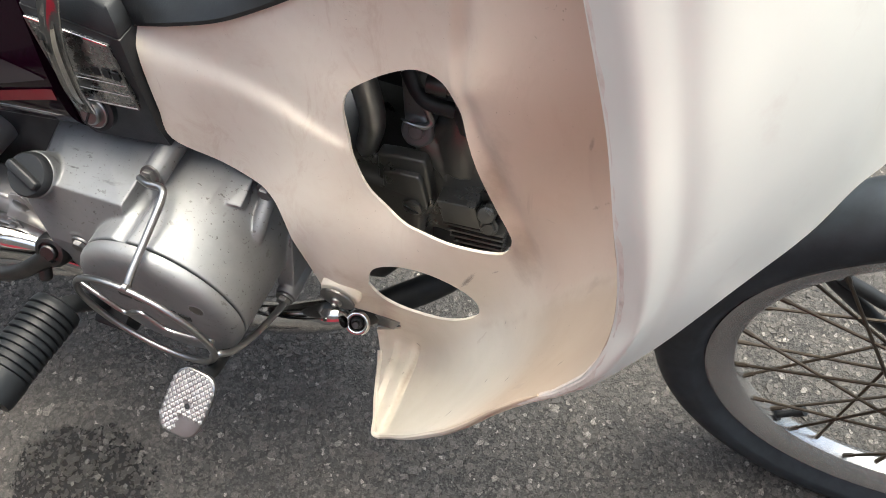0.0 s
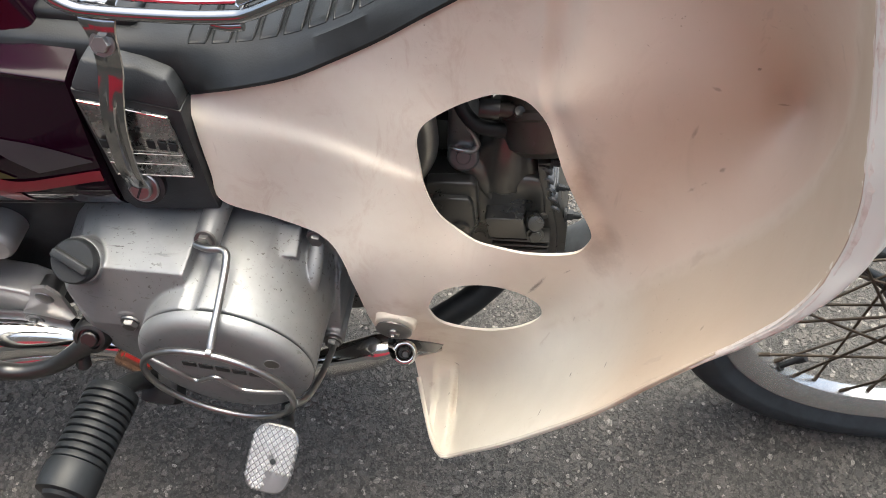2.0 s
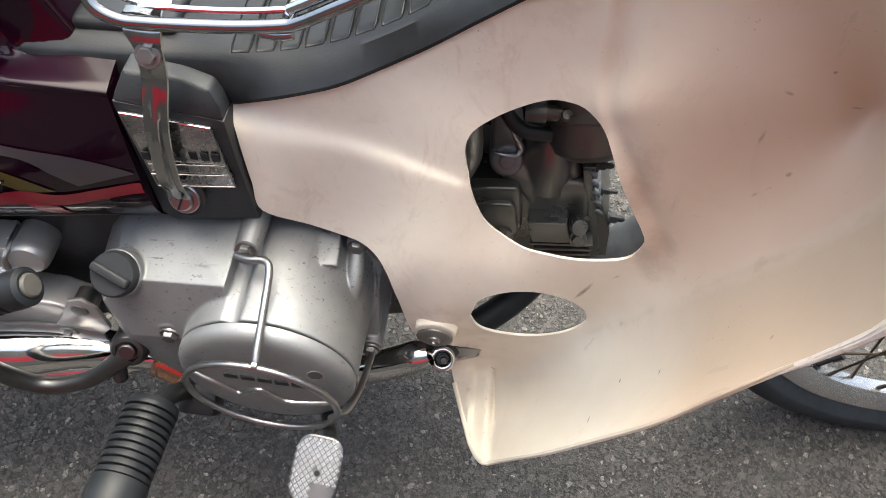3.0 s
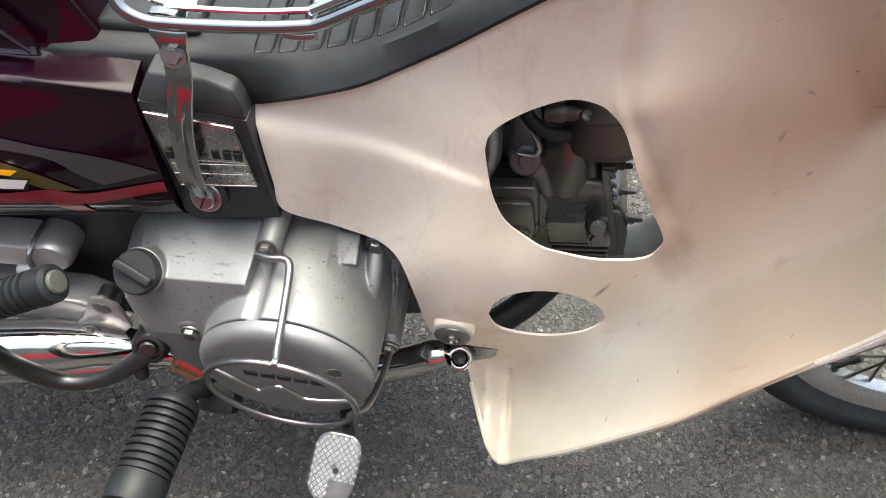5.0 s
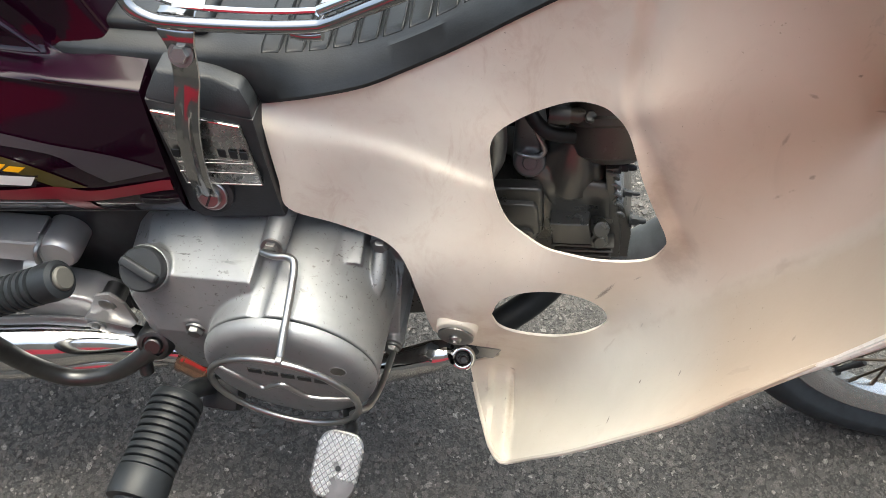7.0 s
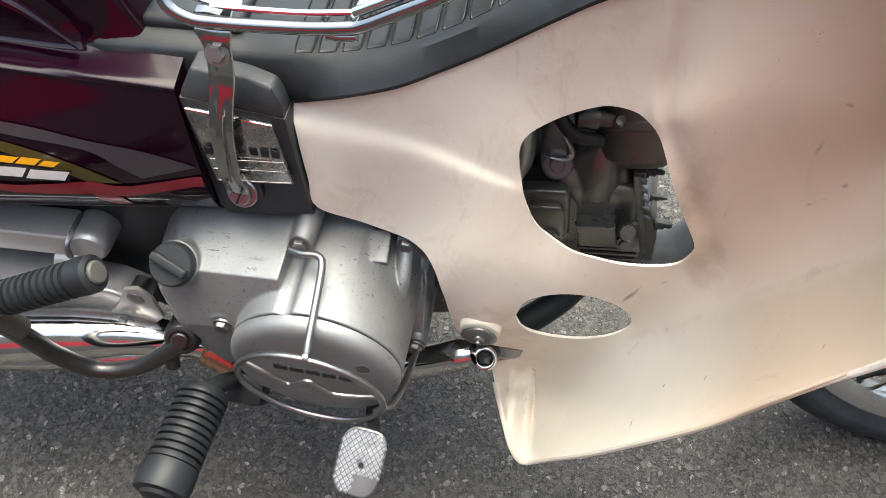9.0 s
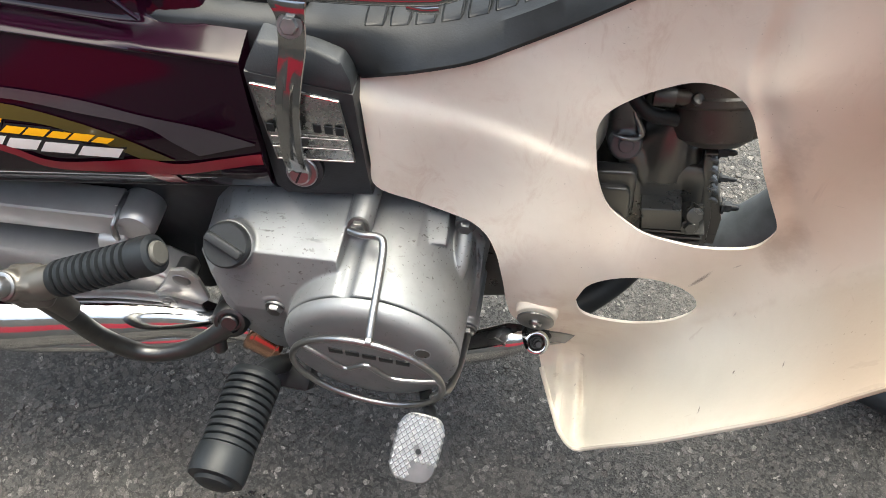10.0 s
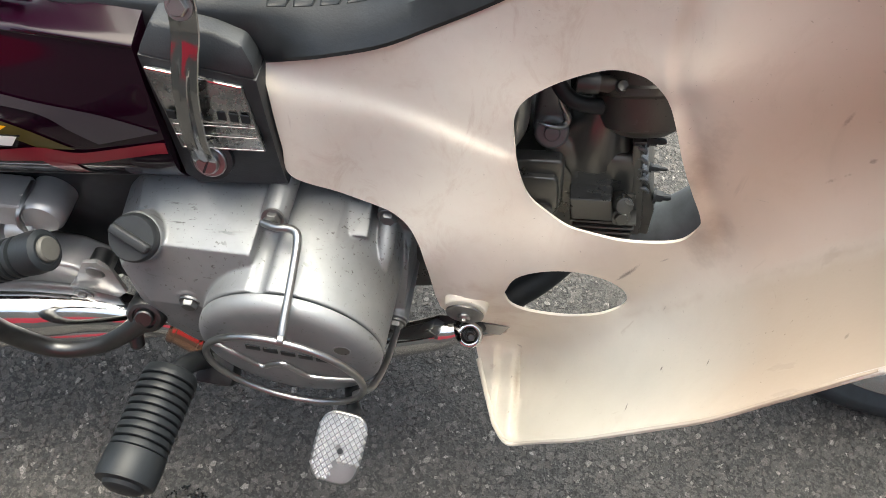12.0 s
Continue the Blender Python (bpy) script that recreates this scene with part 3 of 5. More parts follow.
def inside(pts, poly):
    x, y = pts[:, 0], pts[:, 1]
    res = np.zeros(len(pts), bool)
    for (x0, y0), (x1, y1) in zip(poly, np.roll(poly, -1, 0)):
        cross = (y0 > y) != (y1 > y)
        with np.errstate(divide='ignore', invalid='ignore'):
            res ^= cross & (x < (x1 - x0) * (y - y0) / (y1 - y0) + x0)
    return res


def near_line(pts, poly, gap):
    ok = np.ones(len(pts), bool)
    for a, b in zip(poly, np.roll(poly, -1, 0)):
        ab = b - a
        t = np.clip(((pts - a) @ ab) / max(ab @ ab, 1e-12), 0, 1)
        ok &= np.linalg.norm(pts - a - t[:, None] * ab, axis=1) > gap
    return ok


def ridge(d, width):
    return np.exp(-(d / width) ** 2)


def line_gap(P, line):
    """Distance of the points P to a line of points, and how far along it."""
    best = np.full(len(P), 9.0)
    along = np.zeros(len(P))
    k = len(line) - 1
    for i in range(k):
        a, b = line[i], line[i + 1]
        ab = b - a
        t = np.clip(((P - a) @ ab) / (ab @ ab), 0, 1)
        d = np.linalg.norm(P - a - t[:, None] * ab, axis=1)
        along = np.where(d < best, (i + t) / k, along)
        best = np.minimum(best, d)
    return best, along


SHELF = smooth_path([(-.362, -.088, .515), (-.30, -.096, .508), (-.24, -.103, .499), (-.178, -.105, .489), (-.165, -.106, .487)])
FLAP_FOLD = smooth_path([(-.133, -.089, .174), (-.130, -.114, .168), (-.129, -.150, .176), (-.130, -.185, .180)])
WING_FOLD = smooth_path([(-.112, -.099, .675), (-.1078, -.1028, .649), (-.105, -.1035, .606), (-.100, -.1094, .582), (-.082, -.1228, .546), (-.060, -.130, .505), (-.042, -.131, .472), (-.030, -.134, .448)])


def pressed(uv):
    """The sheet with its pressed shapes: shelf edge, fold of the flap, fold of the wing."""
    front = sheet.at(uv)
    push = np.zeros(len(uv))
    d, s = line_gap(front, SHELF)
    below = np.interp(front[:, 0], SHELF[:, 0], SHELF[:, 2]) - front[:, 2]
    s = np.clip((front[:, 0] + .36) / .19, 0, 1)
    push += (0.0120 - 0.0109 * s) * np.tanh(below / (0.019 - 0.0164 * s)) * ridge(below, 0.060) * np.clip((-.165 - front[:, 0]) / .02, 0, 1)
    fold = to_chart(FLAP_FOLD)[0]
    order = np.argsort(fold[:, 1])
    left = np.interp(uv[:, 1], fold[order, 1], fold[order, 0]) - uv[:, 0]
    low = np.clip((fold[:, 1].max() + .012 - uv[:, 1]) / .02, 0, 1)
    push += low * (0.34 * np.clip(left, 0, .03) - 0.0036 * ridge(left + .003, .0036) + 0.0042 * ridge(left - .0075, .0048) - 0.0032 * ridge(left - .0215, .0040) + 0.0022 * ridge(left - .0300, .0050))
    fold = to_chart(WING_FOLD)[0]
    d, s = line_gap(front, WING_FOLD)
    right = np.sign(uv[:, 0] - np.interp(uv[:, 1], fold[::-1, 1], fold[::-1, 0])) * d
    push += np.clip(s / .08, 0, 1) * np.clip((1 - s) / .2, 0, 1) * (0.0020 * ridge(right, 0.0050) - 0.0050 * ridge(right - 0.014, 0.0080))
    ray = front - EYE_OF_CHART
    ray /= np.linalg.norm(ray, axis=1)[:, None]
    return front - ray * push[:, None]


def build_shield():
    outer = np.vstack([smooth_path(MAT_EDGE + TOP_EDGE[:2], 6), TOP_EDGE[2:], smooth_path(LIP + LOWER, 6), smooth_path(FLAP_REAR, 4), smooth_path(SLOT, 5), smooth_path(ENGINE_EDGE + REAR_EDGE, 6)])
    outline = to_chart(outer)[0]
    holes = [to_chart(smooth_path(c + c[:1], 6)[:-1])[0] for c in (WINDOW, VENT)]
    lo, hi = outline.min(0), outline.max(0)
    step = 0.0043
    gx, gy = np.meshgrid(np.arange(lo[0], hi[0], step), np.arange(lo[1], hi[1], step * 0.87))
    gx[1::2] += step / 2
    pts = np.stack([gx.ravel(), gy.ravel()], 1)
    keep = inside(pts, outline) & near_line(pts, outline, step * 0.5)
    for h in holes:
        keep &= ~inside(pts, h) & near_line(pts, h, step * 0.5)
    pts = pts[keep]
    crest = to_chart(SHELF)[0]
    for off in (-.0085, -.0055, -.003, -.001, .001, .003, .0055, .0085):
        row = crest + (0, off)
        ok = inside(row, outline) & near_line(row, outline, step * 0.4)
        for h in holes:
            ok &= ~inside(row, h) & near_line(row, h, step * 0.4)
        pts = pts[np.array([np.abs(row[ok] - p).max(1).min() > step * .4 for p in pts])]
        pts = np.vstack([pts, row[ok]])
    fold = to_chart(smooth_path(FLAP_FOLD, 3))[0]
    for off in (-.007, -.003, .001, .0045, .0075, .011, .016, .0195, .0225, .026, .030):
        row = fold[::2] - (off, 0)
        ok = inside(row, outline) & near_line(row, outline, step * 0.4)
        pts = pts[np.array([np.abs(row[ok] - p).max(1).min() > step * .45 if ok.any() else True for p in pts])]
        pts = np.vstack([pts, row[ok]])
    loops = [outline] + holes
    verts = [Vector(p) for p in np.vstack(loops + [pts])]
    edges, o = [], 0
    for lp in loops:
        n = len(lp)
        edges += [(o + i, o + (i + 1) % n) for i in range(n)]
        o += n
    from mathutils.geometry import delaunay_2d_cdt
    cv, ce, cf, *_ = delaunay_2d_cdt(verts, edges, [], 0, 1e-6)
    uv = np.array([tuple(v) for v in cv])
    tri = np.array([f for f in cf])
    mid = uv[tri].mean(1)
    ok = inside(mid, outline)
    for h in holes:
        ok &= ~inside(mid, h)
    tri = tri[ok]
    front = pressed(uv)
    # normals, to give the sheet its thickness
    e1, e2 = front[tri[:, 1]] - front[tri[:, 0]], front[tri[:, 2]] - front[tri[:, 0]]
    fn = np.cross(e1, e2)
    flip = ((fn * (EYE_OF_CHART - front[tri[:, 0]])).sum(1) < 0)
    tri[flip] = tri[flip][:, ::-1]
    fn[flip] *= -1
    vn = np.zeros_like(front)
    for k in range(3):
        np.add.at(vn, tri[:, k], fn)
    ln = np.linalg.norm(vn, axis=1)[:, None]
    vn /= np.where(ln > 0, ln, 1)
    back = front - vn * 0.0024
    n = len(front)
    F = [tuple(int(i) for i in t) for t in tri] + [tuple(int(i) + n for i in t[::-1]) for t in tri]
    count = {}
    for t in tri:
        for a, b in ((t[0], t[1]), (t[1], t[2]), (t[2], t[0])):
            count[(int(a), int(b))] = 1
    F += [(b, a, a + n, b + n) for a, b in count if (b, a) not in count]
    V = np.vstack([front, back])
    used = np.unique(np.array([i for f in F for i in f]))
    remap = -np.ones(len(V), int)
    remap[used] = np.arange(len(used))
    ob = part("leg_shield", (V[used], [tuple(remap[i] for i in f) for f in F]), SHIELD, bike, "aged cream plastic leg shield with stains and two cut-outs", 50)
    edge = smooth_path(LIP + LOWER, 6)
    edge = np.vstack([edge[int(len(edge) * .60):], smooth_path(FLAP_REAR, 4)[1:-3]])
    edge = pressed(to_chart(edge)[0])
    part("rolled_edge", tube(edge, np.interp(np.linspace(0, 1, len(edge)), [0, .3, 1], [.0008, .0026, .0026]), 8, smooth=False), SHIELD, ob)
    return ob


shield = build_shield()


def build_front_shell():
    """White outer face that turns round the lip and runs forward to the nose."""
    foot = smooth_path([(.004, -.2705, .585), (.016, -.276, .612), (.026, -.272, .630), (.038, -.262, .646), (.056, -.240, .662), (.078, -.205, .660), (.105, -.145, .628), (.141, -.068, .579), (.165, .0, .552)], 8)
    lip = smooth_path([(.004, -.2705, .585)] + LIP[-2::-1] + [(-.032, -.254, .815), (-.055, -.245, .87)], 6)
    rise = np.array([-0.30, 0.06, 1.0])
    k = len(foot)
    secs = []
    for t in np.linspace(0, 1, 30):
        base = lip[int(round(t * (len(lip) - 1)))] - lip[0]
        row = []
        for i, p in enumerate(foot):
            a = i / (k - 1)
            up = np.array([base[0], base[1] * (1 - a), base[2]]) * (1 - a) + rise * base[2] * a
            bead = 0.004 * math.exp(-((a - 0.07) / 0.05) ** 2) - 0.0014 * math.exp(-((a - 0.2) / 0.05) ** 2)
            row.append(p + up + np.array([0.3, -1.0, 0.15]) * bead * min(1, t * 5))
        secs.append(row)
    V, F = loft(secs)
    n = len(V)
    inner = [np.array(v) + np.array([-0.002, 0.004, 0]) * min(1, 3 * (i % k) / (k - 1)) for i, v in enumerate(V)]
    ob = part("front_shell", (list(V) + inner, F + [tuple(i + n for i in f[::-1]) for f in F]), WHITE, shield, "glossy white outer face of the leg shield", 60)
    bead_path = np.vstack([smooth_path(LOWER[1::-1], 6), lip])
    size = np.interp(np.arange(len(bead_path)), [0, 6, 20, 200], [.0008, .0018, .004, .004])
    part("lip_bead", tube(bead_path + np.array([1.05, .25, 0]) * size[:, None], size * (1 + .16 * np.array([noise.noise((i * .9, 3.0, 0)) for i in range(len(size))])), 10, smooth=False), LIP_EDGE, shield, "chipped white rolled lip")
    return ob


build_front_shell()


def build_shield_screw():
    c, a = np.array([-.192, -.1265, .302]), np.array([-0.03, -1.0, -0.10])
    a = a / np.linalg.norm(a)
    part("screw_tab", lathe([(.0192, -.008), (.0186, -.0020), (.0174, -.0004), (.0165, .0)], c - a * .001, a, 40), SHIELD, shield)
    ob = part("washer", lathe([(.0165, 0), (.0165, .0018), (.0150, .0026), (.006, .0030)], c + a * 0.002, a, 40), STEEL, shield, "stained steel washer")
    part("screw", join(lathe([(.0058, 0), (.0058, .003), (.0045, .0045)], c + a * 0.004, a, 24), lathe([(.0022, 0), (.0022, .0062), (.0018, .0066)], c + a * 0.004, a, 6)), STEEL, ob)


build_shield_screw()


# ---- floor mat over the spine ----
SPINE = smooth_path([(-.50, 0, .548), (-.44, 0, .5515), (-.36, 0, .5555), (-.30, 0, .567), (-.25, 0, .588), (-.20, 0, .622), (-.15, 0, .668), (-.10, 0, .725), (-.06, 0, .79)], 10)


def spine_at(x):
    z = np.interp(x, SPINE[:, 0], SPINE[:, 2])
    return z


MAT_RIM = smooth_path(MAT_EDGE + TOP_EDGE[:2] + [(-.09, -.105, .735), (-.05, -.11, .80)], 6)


def mat_section(p):
    """Cross-section of the mat at a point of the spine: foot on the shield's edge, shoulder, crown."""
    x, z = p[0], p[2]
    ey = np.interp(x, MAT_RIM[:, 0], MAT_RIM[:, 1]) - .0025
    ez = np.interp(x, MAT_RIM[:, 0], MAT_RIM[:, 2])
    if x < -.351:
        ey, ez = -.0795, z - .025
    half = [(ey + .003, ez - .004), (ey, ez - .002), (ey - .0005, ez + .0015), (ey * .8 - .071 * .2, ez + (z - ez) * .3), (ey * .3 - .071 * .7, ez + (z - ez) * .78), (-.0715, z - .004), (-.068, z - .0016), (-.058, z - .0006), (-.038, z + .002), (0, z + .004)]
    half = half + [(-y, h) for y, h in half[-2::-1]]
    return [(x, y, h) for y, h in half]


def build_mat():
    secs = [mat_section(p) for p in SPINE]
    prof = secs[0]
    V, F = loft(secs)
    n = len(prof)
    k = len(secs)
    F = [f[::-1] for f in F] + [tuple(range(n)), tuple((k - 1) * n + j for j in range(n))[::-1]]
    ob = part("floor_mat", (V, F), MATBLACK, bike, "black moulded rubber mat with raised ribs", 40)
    for i in range(16):
        x = -.3395 + i * .0175
        secs = []
        for y in (.0685 * np.sin(np.linspace(-math.pi / 2, math.pi / 2, 27))):
            end = np.clip((.0692 - abs(y)) / .006, 0, 1) ** .5
            w, h = .0074 * (.84 + .16 * end), .0030 * end
            drop = -.0034 + .0070 * (1 - (y / .074) ** 2)
            secs.append([(x + k * w, y, spine_at(x + k * w) + drop + e * h) for k, e in ((-1.0, -.4), (-.96, .9), (-.87, 1.15), (-.76, .72), (.76, .72), (.87, 1.15), (.96, .9), (1.0, -.4))])
        V, F = loft(secs)
        F += [tuple(range(8)), tuple(range(26 * 8, 27 * 8))[::-1]]
        part("rib", (V, F), MATBLACK, ob)
    # plain hump behind the ribs
    part("hump", block((.080, .11, .018), pose(-.428, 0, .5505, 0, -4, 0), 0.008, 4), MATBLACK, ob)
    return ob


build_mat()


# ---- side panel with its plate ----
def slanted(outline, depth, bevel=0.0015):
    """A plate whose outer corners are given as (x, y, z), with its thickness inwards."""
    bm = bmesh.new()
    a = [bm.verts.new(p) for p in outline]
    b = [bm.verts.new((p[0], p[1] + depth, p[2])) for p in outline]
    n = len(a)
    bm.faces.new(a)
    bm.faces.new(b[::-1])
    for i in range(n):
        bm.faces.new((a[i], b[i], b[(i + 1) % n], a[(i + 1) % n]))
    bmesh.ops.recalc_face_normals(bm, faces=bm.faces)
    if bevel:
        bmesh.ops.bevel(bm, geom=list(bm.edges), offset=bevel, segments=2, affect='EDGES', profile=0.6)
    return bm


def panel_y(z):
    return float(np.interp(z, [.40, .44, .515, .532, .549], [-.100, -.107, -.101, -.097, -.084]))


def build_panel():
    def row(pts, off=0.0):
        return [(x, panel_y(z) + off - (0.006 if x < -.40 else 0.0), z) for x, z in pts]
    lower = row([(-.417, .417), (-.410, .405), (-.375, .404), (-.339, .414), (-.341, .440), (-.346, .490), (-.349, .520), (-.425, .532)])
    upper = row([(-.349, .520), (-.351, .530), (-.358, .540), (-.378, .545), (-.417, .549), (-.425, .532)])
    ob = part("frame_cover", slanted(lower, .05, .002), PANEL_BLACK, bike, "grained black plastic frame cover")
    part("cover_top", slanted(upper, .04, .003), PANEL_BLACK, ob)
    pl = row([(-.420, .525), (-.359, .515), (-.350, .458), (-.408, .457)], -.0022)
    plate = part("emblem_plate", slanted(pl, .003, .0006), PLATE, ob, "scratched silver emblem plate")
    rim = [(pl[0], pl[1]), (pl[1], pl[2]), (pl[2], pl[3]), (pl[3], pl[0])]
    for k, (a, b) in enumerate(rim):
        # top rim thicker and in brighter chrome, for the glint along that edge
        part("plate_rim", tube([a, b], 0.0010 if k == 0 else 0.0007, 8, 2), CHROME if k == 0 else STEEL, plate)
    for z in (.480, .470):
        part("plate_groove", tube([(-.410, panel_y(z) - .009, z), (-.354, panel_y(z) - .0030, z)], 0.0005, 8, 2), STEEL, plate)
    # embossed emblem as plain blocks
    for x in (-.4095, -.376, -.3675, -.3595):
        y = panel_y(.488) - .0028 - (0.006 if x < -.40 else 0.001)
        part("emblem_mark", block((.0062, .0012, .0085), pose(x, y, .4885), .0004, 1), GRIME, plate)
    return ob


build_panel()


def build_bracket():
    path = smooth_path([(-.388, -.085, .601), (-.387, -.094, .600), (-.384, -.103, .594), (-.383, -.106, .580), (-.385, -.107, .560), (-.388, -.113, .540), (-.391, -.118, .515), (-.393, -.120, .480), (-.393, -.119, .460), (-.392, -.117, .440)], 6)
    wid = np.interp(np.linspace(0, 1, len(path)), [0, .2, .3, .5, .8, 1], [.0125, .0125, .0095, .009, .0085, .0085])
    secs = []
    T = np.gradient(path, axis=0)
    for p, w, t in zip(path, wid, T):
        t = t / np.linalg.norm(t)
        side = np.array([1.0, 0, 0]) - t * t[0]
        side /= np.linalg.norm(side)
        nrm = np.cross(side, t)
        if nrm[1] > 0:
            nrm = -nrm
        fr = (path[-1][2] - p[2]) / (path[-1][2] - path[0][2])
        h = 0.0036 * math.exp(-((fr - .38) / .26) ** 4)
        row = [p - side * w, p - side * w * .93 + nrm * .001, p - side * w * .40 + nrm * .001, p - side * w * .25 + nrm * (.001 + h), p + nrm * (.0013 + h), p + side * w * .25 + nrm * (.001 + h), p + side * w * .40 + nrm * .001, p + side * w * .93 + nrm * .001, p + side * w, p + side * w * .9 - nrm * .0015, p - side * w * .9 - nrm * .0015]
        secs.append(row)
    V, F = loft(secs, closed=True)
    n = len(secs[0])
    F += [tuple(range(n)), tuple((len(secs) - 1) * n + j for j in range(n))[::-1]]
    ob = part("rack_stay", (V, F), DARK_CHROME, bike, "chromed steel strap with a stamped rib", 50)
    part("bolt", bolt((-.383, -.1075, .582), (0.05, -.85, .5), .0060, .006, .0085), STEEL, ob)
    part("slotted_screw", join(lathe([(.0085, 0), (.0085, .0025), (.007, .004)], (-.391, -.1165, .446), (0, -.9, .4), 28), lathe([(.0125, -.0015), (.0125, 0), (.0115, .0008)], (-.3905, -.1155, .446), (0, -.9, .4), 28)), BRASS_STEEL, ob, "yellowed slotted screw with washer")
    part("screw_slot", block((.0135, .0016, .0012), turned((-.391, -.1203, .4476), (0, -.9, .4)) @ pose(0, 0, 0, 0, 0, 70), 0), GRIME, ob)
    part("screw_seat", lathe([(.016, -.006), (.016, -.001), (.0135, 0)], (-.3905, -.1135, .445), (0, -.9, .4), 32), PANEL_BLACK, ob)
    return ob


build_bracket()


def build_rack():
    ob = part("luggage_rack", tube([(-.418, -.02, .69), (-.421, -.05, .665), (-.420, -.085, .632), (-.414, -.099, .612), (-.400, -.101, .603), (-.380, -.101, .602), (-.33, -.100, .605), (-.298, -.099, .609), (-.285, -.099, .613), (-.262, -.100, .627), (-.225, -.101, .650), (-.18, -.100, .680)], .0044, 16, 8), DARK_CHROME, bike, "chromed wire luggage rack")
    part("cross_rod", tube([(-.292, -.094, .613), (-.286, -.085, .622), (-.27, -.05, .640), (-.255, .0, .655)], .004, 12), CHROME, ob)
    part("cross_rod", tube([(-.290, -.099, .6035), (-.300, -.099, .6015), (-.310, -.0985, .602)], .0035, 12), DARK_CHROME, ob)
    part("inner_rod", tube([(-.41, -.086, .612), (-.38, -.092, .6085), (-.33, -.092, .6105), (-.292, -.091, .6155)], .0022, 10), CHROME, ob)
    part("cross_rod", tube([(-.292, -.093, .617), (-.262, -.094, .635), (-.225, -.095, .658), (-.18, -.094, .69)], .0036, 12), CHROME, ob)
    part("slat", slanted([(-.387, -.096, .6095), (-.366, -.095, .6100), (-.372, .02, .650), (-.394, .02, .650)], .004, .0008), STEEL, ob)
    return ob


build_rack()


# ---- side cover ----
def cover_section(x):
    """Half-section of the maroon side cover at x, from the top down: (y, z)."""
    s = np.clip((-.428 - x) / .25, 0, 1)
    y = lambda a, b: a + (b - a) * s
    s2 = np.clip((-.468 - x) / .025, 0, 1)
    q = lambda a, b: a + (b - a) * s2
    s3 = np.clip((-.490 - x) / .03, 0, 1)
    w = lambda a, b: a + (b - a) * s3
    return [(q(-.030, -.050), q(.5455, .720)), (q(-.055, -.060), q(.5450, .660)), (w(-.069, -.066), w(.5440, .592)), (w(-.0800, -.0735), w(.5420, .541)), (w(y(-.0985, -.108), -.094), y(.5365, .5515) - .002 * s3), (y(-.1003, -.1105), y(.5335, .5475)), (y(-.1008, -.1115), y(.5295, .5435)), (y(-.107, -.126), y(.505, .517)), (y(-.114, -.141), y(.475, .482)), (y(-.116, -.1475), y(.450, .452)), (y(-.113, -.147), y(.425, .420)), (y(-.100, -.128), y(.402, .390)), (y(-.080, -.095), y(.390, .366))]


COVER_XS = np.linspace(-.428, -.90, 30)
COVER_NODES = [smooth_path([(x + .0095 * float(np.clip((.53 - p[1]) / .07, 0, 1)) * math.exp((x + .428) / .03), *p) for p in cover_section(x)], 6) for x in COVER_XS]


def on_cover(x, z, off=0.0008):
    """A point of the side cover's outer face at x and height z."""
    sec = smooth_path([(x, *p) for p in cover_section(x)], 6)
    low = sec[36:]
    y = np.interp(z, low[::-1, 2], low[::-1, 1])
    return (x, y - off, z)


def strip(top, bottom, off, n=24):
    """A thin decal between two lines of (x, z) on the side cover."""
    a, b = smooth_path([(x, 0, z) for x, z in top], 8), smooth_path([(x, 0, z) for x, z in bottom], 8)
    ia = [a[int(round(t * (len(a) - 1)))] for t in np.linspace(0, 1, n)]
    ib = [b[int(round(t * (len(b) - 1)))] for t in np.linspace(0, 1, n)]
    secs = []
    for p, q in zip(ia, ib):
        secs.append([on_cover(*(p + (q - p) * t)[[0, 2]], off) for t in np.linspace(0, 1, 7)])
    return loft(secs)


